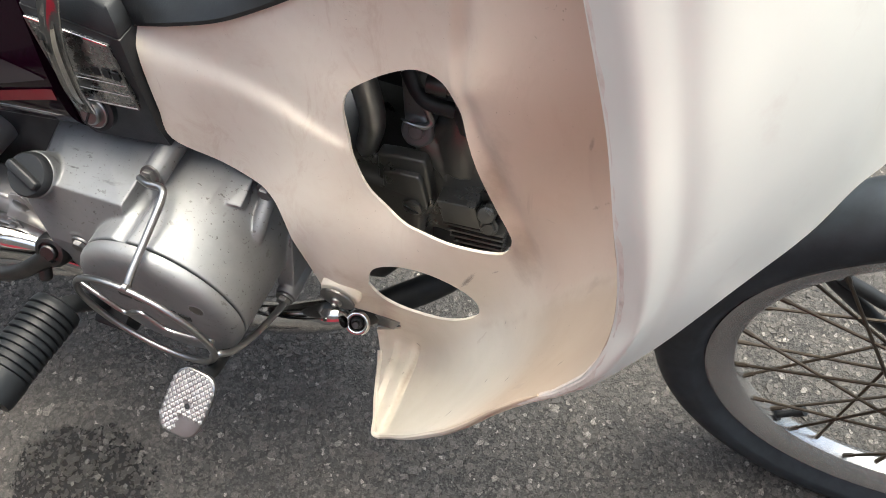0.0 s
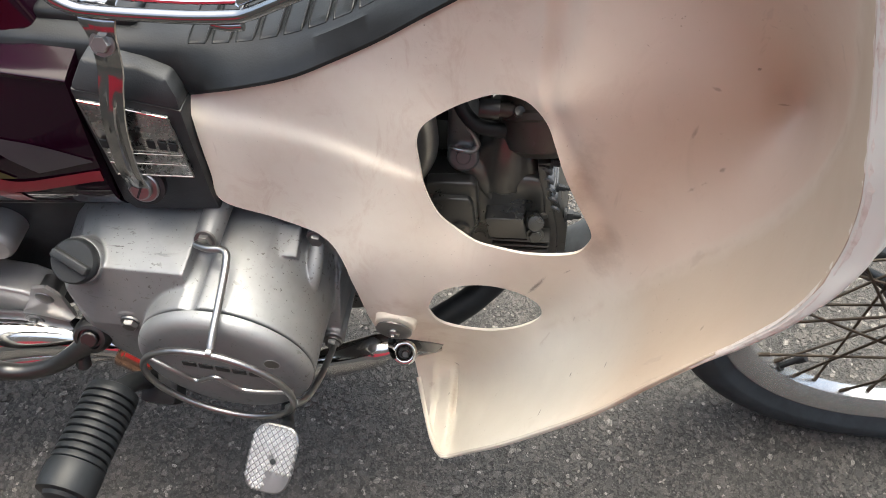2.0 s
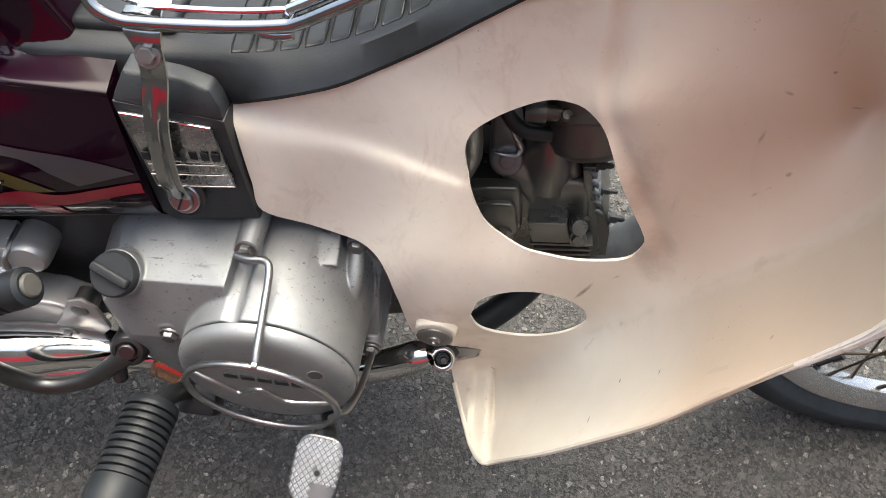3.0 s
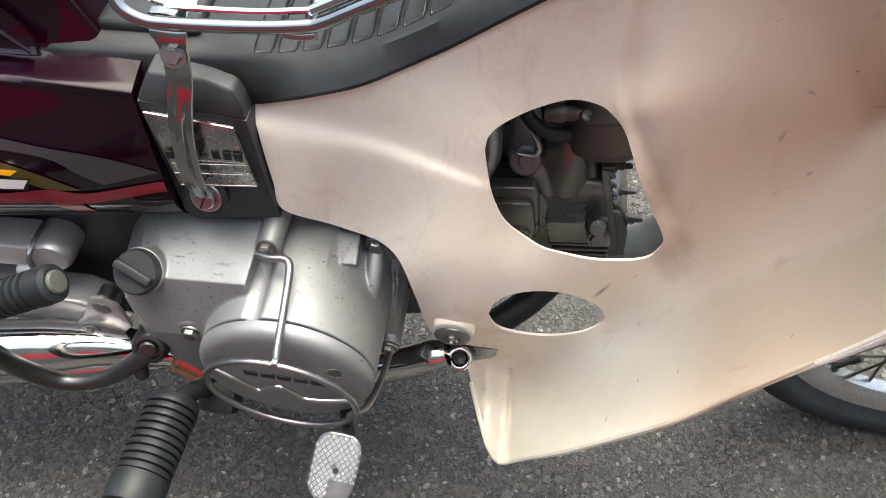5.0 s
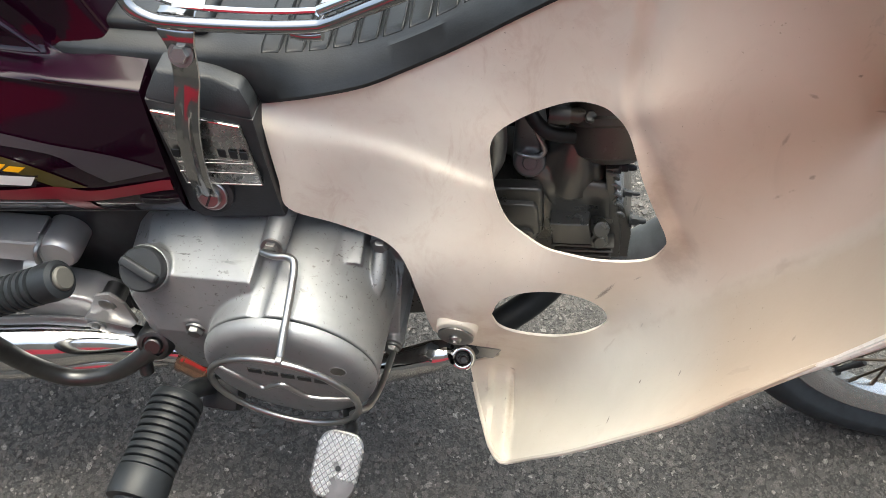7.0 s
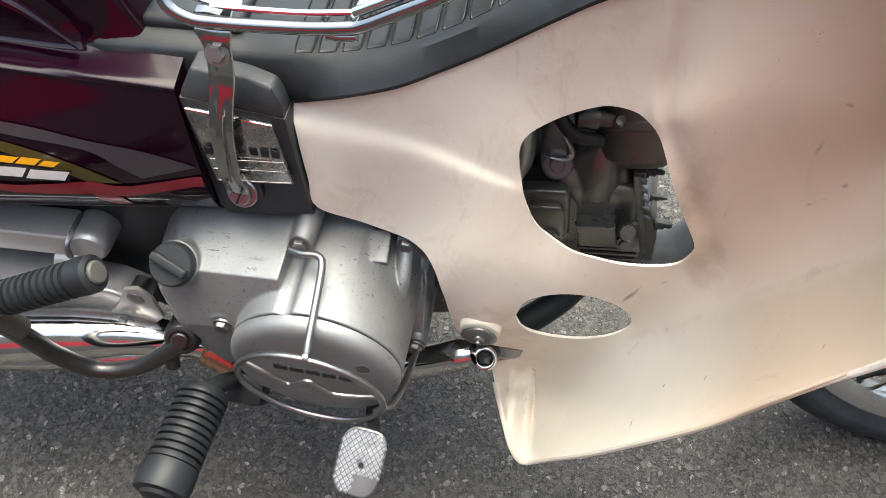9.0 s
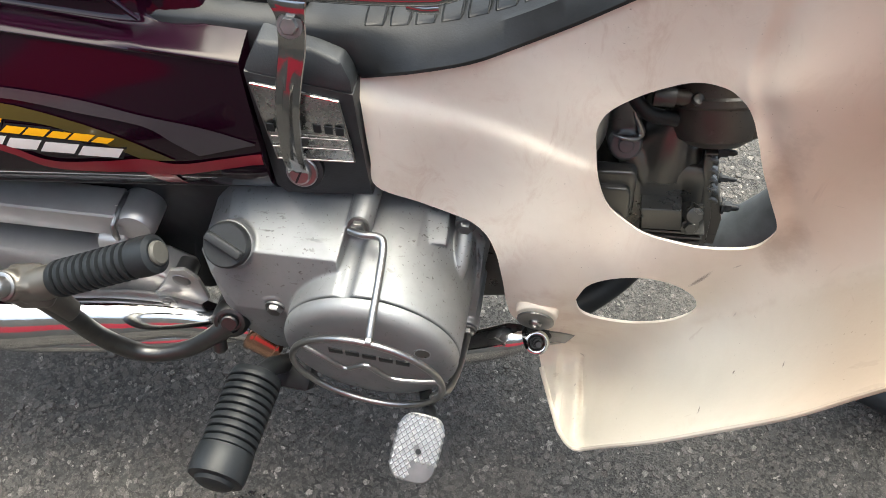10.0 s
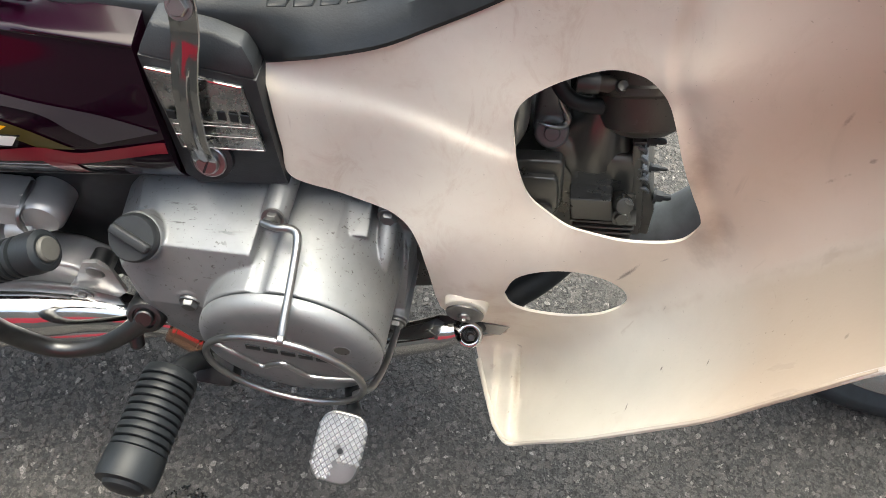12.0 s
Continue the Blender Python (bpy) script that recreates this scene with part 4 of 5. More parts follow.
def build_side_cover():
    n = len(COVER_NODES[0])
    V, F = loft(COVER_NODES)
    F = [f[::-1] for f in F] + [tuple(range(n))]
    ob = part("side_cover", (V, F), MAROON, bike, "glossy dark maroon side cover with striped decal", 40)
    # decal stripes
    part("grey_stripe", strip([(-.68, .507), (-.602, .5033), (-.548, .4977), (-.502, .4881), (-.459, .4807), (-.4228, .4699)], [(-.68, .498), (-.6035, .4968), (-.550, .4889), (-.5036, .4808), (-.4837, .4673), (-.467, .4554)], .0014), DECAL_GREY, ob, "grey decal stripe")
    part("pin_stripe", strip([(-.68, .5085), (-.602, .5048), (-.548, .4992), (-.502, .4896), (-.459, .4822), (-.4228, .4714)], [(-.68, .507), (-.602, .5033), (-.548, .4977), (-.502, .4881), (-.459, .4807), (-.4228, .4699)], .0016), DECAL_GREY, ob)
    part("olive_stripe", strip([(-.68, .497), (-.6045, .4927), (-.552, .4807), (-.5177, .4673), (-.4977, .4559), (-.486, .4482)], [(-.68, .484), (-.607, .4805), (-.5725, .4765), (-.5436, .4660), (-.5246, .4560), (-.510, .4470)], .0012), DECAL_OLIVE, ob, "olive decal stripe")
    part("red_stripe", strip([(-.68, .474), (-.6154, .4581), (-.5827, .4427), (-.5432, .4446), (-.511, .4493), (-.4848, .4453), (-.452, .4531), (-.4190, .4625)], [(-.68, .468), (-.618, .4514), (-.5858, .4343), (-.5475, .4317), (-.5154, .4334), (-.4883, .4318), (-.4547, .4406), (-.4190, .4510)], .0018, 48), RED, ob, "red decal stripe")
    part("red_flash", strip([(-.515, .434), (-.491, .4300)], [(-.503, .414), (-.487, .414)], .0014), RED, ob)

    # two lines of emblem lettering as plain slanted bars
    def slanted_bar(x, z, w, h, off, lean=.007):
        return strip([(x + lean, z + h), (x + w + lean, z + h - .001)], [(x, z), (x + w, z - .001)], off, 6)

    x = -.650
    for i, (w, h) in enumerate(((.012, .010), (.022, .0115), (.014, .0062), (.0155, .0066), (.0135, .0060), (.0150, .0064), (.012, .0052))):
        z = .4715 - i * .0012
        part("emblem_shadow", slanted_bar(x - .0015, z - .0018, w + .003, h + .0036, .0010), DECAL_BLACK, ob)
        part("yellow_bar", slanted_bar(x, z, w, h, .0014), DECAL_YELLOW, ob)
        x += w + .0020
    x = -.668
    for i, w in enumerate((.026, .026, .024, .026, .031)):
        z = .4590 - i * .0022
        part("emblem_shadow", slanted_bar(x - .002, z - .0022, w + .004, .0145, .0012), DECAL_BLACK, ob)
        part("white_bar", slanted_bar(x, z, w - .001, .0100, .0016), DECAL_WHITE, ob)
        x += w + .0016
    # moulded ledge and its pocket
    part("scoop_ridge", tube([(-.66, -.072, .610), (-.60, -.076, .598), (-.54, -.080, .577), (-.502, -.084, .548)], [.006, .006, .005, .0015], 10), MAROON, ob)
    part("lower_trim", tube([on_cover(x, np.interp(x, [-.9, -.43], [.378, .396]), .001) for x in np.linspace(-.88, -.432, 20)], .003, 10), PANEL_BLACK, ob)
    return ob


build_side_cover()


# ---- engine ----
CRANK = np.array([-.327, 0, .314])


def drum(r0, r1, y0, y1, n=64):
    return lathe([(r0, -y0), (r1, -y1)], (CRANK[0], 0, CRANK[2]), (0, -1, 0), n)


def channelled_drum():
    """The drum's wall, with the groove that gives access to the stay's bolt."""
    n = 200
    secs = []
    for y in (-.055, -.09, -.122, -.127, -.131, -.136, -.15, -.165, -.1822):
        ring = []
        for t in np.linspace(0, 2 * math.pi, n, endpoint=False):
            gap = (t - math.atan2(.0725, -.0205)) * .0765
            groove = .0048 * math.exp(-(gap / .0062) ** 4) * min(1, max(0, (-.124 - y) / .010))
            r = .0768 + .0018 * (y + .055) / .127 - groove
            ring.append((CRANK[0] + r * math.cos(t), y, CRANK[2] + r * math.sin(t)))
        secs.append(ring)
    V, F = loft(secs, closed=True)
    return V, F + [tuple(range(n))[::-1], tuple(range(8 * n, 9 * n))]


def build_clutch_cover():
    def hull(points):
        bm = bmesh.new()
        for p in points:
            bm.verts.new(p)
        bmesh.ops.convex_hull(bm, input=bm.verts)
        return geo(bm)

    geos = [channelled_drum(), drum(.085, .084, -.055, -.078)]
    # stepped housing behind the drum: sloped crown, rear facet, outer wall
    geos.append(hull([(-.490, -.055, .345), (-.482, -.070, .368), (-.470, -.055, .392), (-.448, -.065, .396), (-.356, -.055, .406), (-.493, -.128, .330), (-.429, -.153, .381), (-.458, -.150, .366), (-.3575, -.158, .3945),
                      (-.472, -.156, .343), (-.461, -.166, .295), (-.450, -.171, .318), (-.356, -.176, .334), (-.345, -.174, .25), (-.425, -.170, .250), (-.446, -.168, .268), (-.485, -.055, .30), (-.44, -.055, .245), (-.33, -.055, .235)]))
    geos.append(geo(prism([(-.36, .392), (-.30, .386), (-.27, .36), (-.27, .26), (-.32, .238), (-.40, .238)], -.055, -.128, .004, 2)))
    geos.append(tube([(-.346, -.055, .404), (-.346, -.10, .402), (-.3465, -.126, .3985)], [.0115, .0110, .0105], 16))
    geos.append(tube([(-.264, -.055, .380), (-.264, -.093, .379)], .0095, 18, 4))
    geos.append(tube([(-.264, -.085, .373), (-.2635, -.105, .366), (-.263, -.120, .356), (-.263, -.128, .345)], [.0070, .0070, .0062, .003], 16, 4))
    geos.append(hull([(-.312, -.085, .384), (-.278, -.085, .386), (-.2765, -.1165, .3795), (-.288, -.1185, .3815), (-.276, -.112, .366), (-.308, -.10, .372)]))
    geos.append(tube([(-.252, -.055, .258), (-.252, -.124, .258)], .0105, 18, 3))
    geos.append(hull([(-.262, -.055, .35), (-.246, -.055, .34), (-.246, -.100, .33), (-.244, -.055, .258), (-.246, -.118, .262), (-.262, -.118, .268)]))
    geos.append(tube([(-.413, -.10, .328), (-.413, -.170, .328)], .0115, 18, 3))
    geos.append(lathe([(.0208, -.02), (.0202, .000), (.0192, .0015)], (-.449, -.1515, .384), (0, -.62, .78), 32))
    ob = cast("clutch_cover", geos, ALLOY, bike, "silver-painted cast clutch cover, scratched and stained", .0012, 2)
    # round lid with a joint line
    lid = [(.0735, .1835), (.0748, .1842), (.0749, .1870), (.0744, .1900), (.0728, .1930), (.0700, .1955), (.0660, .1972), (.059, .1980), (.052, .1984), (.03, .1987), (.001, .1987)]
    lid_ob = part("filter_lid", lathe(lid, (CRANK[0], 0, CRANK[2]), (0, -1, 0), 96, False), ALLOY, ob, "round silver lid with an embossed emblem", 30)
    for i in range(5):
        part("emblem_bar", block((.0118, .0012, .0072), pose(-.3545 + i * .0142, -.1990, .3215 - i * .0008), .0006, 2), GRIME, lid_ob)
    part("hole_rim", ring_tube((-.2815, -.1982, .3405), (.08, -.99, .05), .0066, .0007, 32, 8), ALLOY, lid_ob)
    # flat dark disc in place of the shade inside a shallow recess
    part("lid_recess_shade", lathe([(.0062, 0), (.0062, .0006)], (-.2815, -.1980, .3405), (.08, -.99, .05), 24), ALLOY_DARK, lid_ob)
    # filler cap
    ax = np.array([0, -.62, .78])
    c = np.array([-.449, -.1515, .384])
    cap = part("oil_filler_cap", lathe([(.0190, 0), (.0193, .004), (.0186, .008), (.0172, .0095), (.001, .0098)], c, ax, 40, False), PANEL_BLACK, ob, "black plastic oil filler cap with a grip")
    part("grip", block((.034, .0080, .009), turned(c + ax * .012, ax) @ pose(0, 0, 0, 0, 0, -24), .0030, 3), PANEL_BLACK, cap)
    for p, axis in (((-.413, -.171, .328), (0, -1, 0)), ((-.2640, -.094, .3805), (0, -1, 0)), ((-.252, -.1255, .258), (0, -1, 0)), ((-.346, -.128, .4035), (0, -.9, .4))):
        part("cover_bolt", bolt(p, axis, .0068, .006, .009), BOLT, ob)
    return ob


clutch_cover = build_clutch_cover()


def build_guard():
    ob = part("engine_guard", ring_tube((-.3240, -.2150, .3215), (-.041, -.998, -.054), .0628, .0029, 80, 12), STEEL, bike, "chromed wire guard ring over the engine lid")
    part("stay", tube([(-.352, -.134, .405), (-.340, -.139, .409), (-.327, -.140, .411), (-.3215, -.148, .410), (-.320, -.175, .401), (-.3195, -.205, .390), (-.319, -.217, .384)], .0031, 12, 8), STEEL, ob)
    part("stay", tube([(-.250, -.130, .258), (-.2505, -.145, .263), (-.2525, -.175, .276), (-.257, -.202, .291), (-.2635, -.2125, .300), (-.270, -.2135, .293)], .0031, 12), STEEL, ob)
    part("cross_wire", tube([(-.377, -.213, .352), (-.359, -.215, .341), (-.343, -.215, .326), (-.332, -.215, .333), (-.323, -.215, .337), (-.314, -.215, .328), (-.303, -.215, .320), (-.282, -.214, .321), (-.262, -.213, .326)], .0022, 10, 5), STEEL, ob)
    part("weld", lathe([(.001, -.004), (.0045, -.002), (.0045, .002), (.001, .004)], (-.319, -.217, .384), (1, 0, 0), 14), STEEL, ob)
    return ob


build_guard()


def build_footpeg():
    a, b = np.array([-.4213, -.217, .2886]), np.array([-.427, -.315, .291])
    d = (b - a) / np.linalg.norm(b - a)
    L = np.linalg.norm(b - a)
    prof = [(.017, 0), (.021, .002)]
    n = 10
    for i in range(n):
        h = .006 + i * (L - .032) / n
        w = (L - .032) / n
        prof += [(.0222, h), (.0226, h + w * .2), (.0226, h + w * .62), (.0220, h + w * .7), (.0188, h + w * .74), (.0188, h + w * .94)]
    prof += [(.0228, L - .027), (.0235, L - .022), (.0235, L - .008), (.0225, L - .003), (.0165, L - .002), (.0150, L + .001), (.0120, L + .0025), (.001, L + .003)]
    ob = part("footrest", lathe(prof, a, d, 40, False), RUBBER, bike, "ribbed black rubber footrest", 30)
    part("footrest_bar", tube([(-.421, -.222, .2885), (-.418, -.20, .268), (-.412, -.14, .19), (-.405, 0, .15)], .009, 14), GRIME, ob)
    part("hinge", block((.035, .03, .03), pose(-.405, -.182, .225, 30, 0, 0), .006, 2), GRIME, ob)
    return ob


build_footpeg()


def build_brake_pedal():
    c = np.array([-.2755, -.2530, .2765])
    m = Matrix.Translation(c) @ Matrix((Vector((.999, -.01, .02)), Vector((.02, .83, .56)), Vector((-.01, -.56, .83)))).transposed().to_4x4() @ pose(0, 0, 0, 0, 0, -5)
    w, l = .0205, .0290
    out = []
    for i in range(40):
        t = 2 * math.pi * i / 40
        out.append((w * math.copysign(abs(math.cos(t)) ** .55, math.cos(t)), l * math.copysign(abs(math.sin(t)) ** .6, math.sin(t))))
    V = [m @ Vector((x, y, 0.002)) for x, y in out] + [m @ Vector((x * .94, y * .96, 0.003)) for x, y in out] + [m @ Vector((x * .97, y * .98, -.003)) for x, y in out]
    F = [tuple(range(40, 80)), tuple(range(80, 120))[::-1]]
    F += [(i, (i + 1) % 40, 40 + (i + 1) % 40, 40 + i) for i in range(40)] + [(80 + i, 80 + (i + 1) % 40, (i + 1) % 40, i) for i in range(40)]
    ob = part("brake_pedal", (V, F), STEEL, bike, "bare metal brake pedal with a knurled pad")
    kn = []
    s = .0052
    for i in range(-9, 10):
        for j in range(-9, 10):
            x, y = (i + j) * s * .5, (i - j) * s * .62
            if (abs(x) / (w * .97)) ** 3.4 + (abs(y) / (l * .97)) ** 3.4 > 1 or (x > -.002 and y < -.010 and x > -.018 - y * .7 - .009) or math.hypot(x - .002, y + .002) < .0032:
                continue
            q = [m @ Vector(p) for p in ((x - s * .42, y, .003), (x, y - s * .52, .003), (x + s * .42, y, .003), (x, y + s * .52, .003), (x - s * .16, y, .0042), (x, y - s * .2, .0042), (x + s * .16, y, .0042), (x, y + s * .2, .0042))]
            kn.append((q, [(0, 1, 5, 4), (1, 2, 6, 5), (2, 3, 7, 6), (3, 0, 4, 7), (4, 5, 6, 7)]))
    bright = make_chrome("worn bright steel", .7, .28)
    for piece in kn:
        part("knurl", piece, bright, ob, "", 20)
    part("pad_hole", lathe([(.0024, 0), (.0024, .0034)], m @ Vector((.002, -.002, 0)), m.to_3x3() @ Vector((0, 0, 1)), 20), GRIME, ob)
    part("arm", tube([(-.272, -.232, .284), (-.270, -.222, .278), (-.276, -.205, .262), (-.285, -.17, .235), (-.30, -.13, .21), (-.33, -.08, .19)], .0062, 12, 8, flat=0.7), GRIME, ob)
    return ob


build_brake_pedal()


def build_kickstarter():
    boss = part("kick_starter", lathe([(.017, -.03), (.017, .006), (.014, .011), (.006, .012)], (-.463, -.152, .280), (0, -1, 0), 32), DARK_STEEL, bike, "dull steel kick starter with a ribbed rubber pedal")
    part("arm", tube([(-.460, -.174, .288), (-.477, -.183, .274), (-.501, -.190, .256), (-.530, -.196, .247), (-.552, -.200, .254), (-.568, -.206, .285), (-.572, -.214, .330), (-.575, -.222, .375), (-.580, -.226, .402)], [.0100, .0085, .0078, .0080, .0085, .0085, .0085, .009, .010], 16), DARK_STEEL, boss)
    face = np.array([.12, -.82, .56])
    c = np.array([-.4597, -.170, .290])
    part("clamp", lathe([(.0165, -.022), (.0172, -.002), (.0165, .004), (.0135, .008), (.0105, .0088), (.0098, .006)], c, face, 36), DARK_STEEL, boss)
    part("clamp_bolt", lathe([(.0080, 0), (.0078, .0100), (.0066, .0114), (.001, .0114)], c, face, 24), DARK_STEEL, boss)
    part("clamp_screw", lathe([(.0065, -.012), (.0065, .010), (.005, .012)], (-.472, -.182, .268), (.15, -.55, -.8), 20), DARK_STEEL, boss)
    along = np.array([.083, .012, .040]) / np.linalg.norm([.083, .012, .040])
    e = np.array([-.546, -.2265, .421])
    joint = cast("joint", [lathe([(.0125, -.030), (.0130, -.012), (.0115, .004)], e, along, 28), geo(block((.034, .026, .030), pose(-.571, -.228, .407, 0, -20, 0), .007, 3)), lathe([(.0125, -.012), (.0125, .010), (.0110, .012)], (-.580, -.230, .410), (-.15, -.65, .75), 28), tube([(-.572, -.214, .345), (-.574, -.222, .395)], [.0105, .012], 16, 3)], make_paint("grey zinc casting", (.12, .112, .10), .42, .7, 0), boss, "grey cast joint", .0012, 2)
    part("joint_pin", join(lathe([(.0105, 0), (.0105, .0016), (.0095, .0022)], (-.5818, -.2378, .419), (-.15, -.65, .75), 28), lathe([(.0082, 0), (.0080, .004), (.0064, .0078), (.0030, .0095), (.0004, .0098)], (-.5820, -.2388, .4202), (-.15, -.65, .75), 24)), STEEL, boss)
    a, b = np.array([-.546, -.2265, .421]), np.array([-.463, -.2145, .461])
    L = np.linalg.norm(b - a)
    d = (b - a) / L
    prof = [(.009, 0), (.0130, .001)]
    for i in range(10):
        h, w = .003 + i * (L - .022) / 10, (L - .022) / 10
        prof += [(.0138, h + w * .08), (.0141, h + w * .3), (.0138, h + w * .6), (.0106, h + w * .68), (.0106, h + w * .92)]
    prof += [(.0141, L - .018), (.0145, L - .01), (.0139, L - .002), (.0105, L)]
    peg = part("kick_pedal", lathe(prof, a, d, 32), RUBBER, boss, "ribbed black rubber pedal", 30)
    part("peg_end", lathe([(.0088, -.002), (.0088, .0015), (.0075, .0028), (.0002, .0032)], b, d, 28, False), make_paint("worn grey steel", (.07, .067, .06), .55, .2, 0), peg)
    return boss


build_kickstarter()


def build_exhaust():
    ob = part("exhaust_pipe", tube([(-.40, -.122, .182), (-.44, -.135, .202), (-.478, -.143, .222), (-.53, -.150, .236), (-.58, -.158, .236), (-.64, -.168, .232), (-.72, -.18, .228), (-.85, -.19, .235)], [.0125, .0135, .0155, .021, .0265, .028, .034, .04], 28, 10), CHROME, bike, "chromed exhaust pipe and silencer")
    part("clamp", join(lathe([(.0235, -.018), (.0248, -.016), (.0248, -.012), (.0238, -.011), (.0238, .011), (.0248, .012), (.0248, .016), (.0235, .018)], (-.447, -.138, .206), (1, -.2, -.40), 40), geo(block((.012, .012, .022), pose(-.437, -.158, .190, 20, 0, 0), .003, 2))), ORANGE_CHROME, ob, "chromed sleeve clamp, tinted orange for its reflections")
    part("lower_tube", tube([(-.42, -.12, .205), (-.55, -.15, .185), (-.70, -.17, .165), (-.85, -.18, .15)], .013, 18), CHROME, ob)
    for i in range(6):
        x = -.625 - i * .009
        part("embossed_mark", block((.005, .0012, .007), pose(x, -.172, .202, 35, 0, 0), .0003, 1), GRIME, ob)
    part("front_pipe", tube([(-.300, -.114, .167), (-.273, -.117, .188), (-.2317, -.118, .2205), (-.2100, -.117, .2370), (-.1960, -.1155, .2435)], [.0165, .0165, .0165, .0160, .0120], 28), CHROME, ob)
    axis = (0.1, -.62, .78)
    part("pipe_collar", ring_tube((-.1845, -.1150, .2345), axis, .0095, .0034, 40, 12), CHROME, ob, "chromed collar round the nut")
    part("pipe_nut", join(lathe([(.0078, -.004), (.0080, 0), (.0078, .0020), (.0070, .0030)], (-.184, -.112, .2310), axis, 28), bolt((-.184, -.1145, .2345), axis, .0058, .005), lathe([(.0040, 0), (.0040, .0105), (.0028, .012)], (-.184, -.1145, .2345), axis, 12)), DARK_STEEL, ob, "dark nut on its stud")
    part("pipe_bracket", slanted([(-.186, -.098, .226), (-.166, -.100, .2325), (-.1475, -.098, .2290), (-.1545, -.099, .2120), (-.172, -.099, .2110)], .002, .0006), STEEL, ob, "thin steel bracket behind the slot")
    part("header", tube([(-.075, -.01, .335), (-.085, -.015, .290), (-.100, -.025, .262), (-.125, -.045, .238), (-.160, -.07, .222), (-.190, -.100, .222)], .0145, 20), GRIME, ob)
    return ob


build_exhaust()


def build_swingarm():
    ob = part("swing_arm", block((.31, .034, .031), pose(-.722, -.1135, .3360, 0, -1.5, 2), .0045, 3), SILVER, bike, "silver-painted swing arm")
    part("pivot", lathe([(.0150, -.045), (.0180, -.038), (.0185, -.006), (.0178, .0), (.0150, .0040), (.009, .0055), (.001, .0060)], (-.5555, -.1195, .3380), (0.06, -1, .1), 36), SILVER, ob)
    part("weld", tube([(-.5675, -.096, .3535), (-.568, -.114, .3525), (-.5685, -.128, .3490), (-.569, -.1310, .339), (-.569, -.1305, .329)], [.002, .0030, .0022, .0032, .002], 10), STEEL, ob)
    part("stub", lathe([(.0105, 0), (.0115, .003), (.0115, .024), (.009, .026)], (-.590, -.124, .3160), (1, .05, .02), 24), SILVER, ob)
    part("lower_arm", geo(prism([(-.95, .283), (-.60, .287), (-.545, .284), (-.520, .270), (-.520, .255), (-.545, .240), (-.95, .220)], -.100, -.1345, .004, 3)), SILVER, ob, "broad silver lower arm")
    part("bracket", geo(prism([(-.56, .245), (-.515, .240), (-.497, .262), (-.500, .296), (-.510, .310), (-.525, .305), (-.540, .275)], -.136, -.1405, .0016, 2)), SILVER, ob)
    part("bracket_boss", lathe([(.009, -.02), (.0092, .001), (.0075, .003), (.004, .0035)], (-.517, -.139, .292), (0, -1, .1), 24), STEEL, ob)
    part("bracket_bolt", bolt((-.537, -.147, .253), (0, -1, .2), .007, .005, .0105), make_chrome("rusty steel", .20, .5), ob, "rusty bolt")
    part("label", block((.028, .0008, .011), pose(-.583, -.108, .3535, 78, -2, 2), 0), DECAL_WHITE, ob, "torn silver sticker")
    part("frame_tube", tube([(-.47, -.06, .40), (-.50, -.07, .36), (-.52, -.075, .28), (-.53, -.08, .2)], .014, 16), GRIME, ob)
    part("frame_plate", geo(prism([(-.95, .46), (-.44, .44), (-.46, .24), (-.56, .18), (-.95, .16)], .03, -.088, .005, 2)), GRIME, ob)
    return ob


build_swingarm()


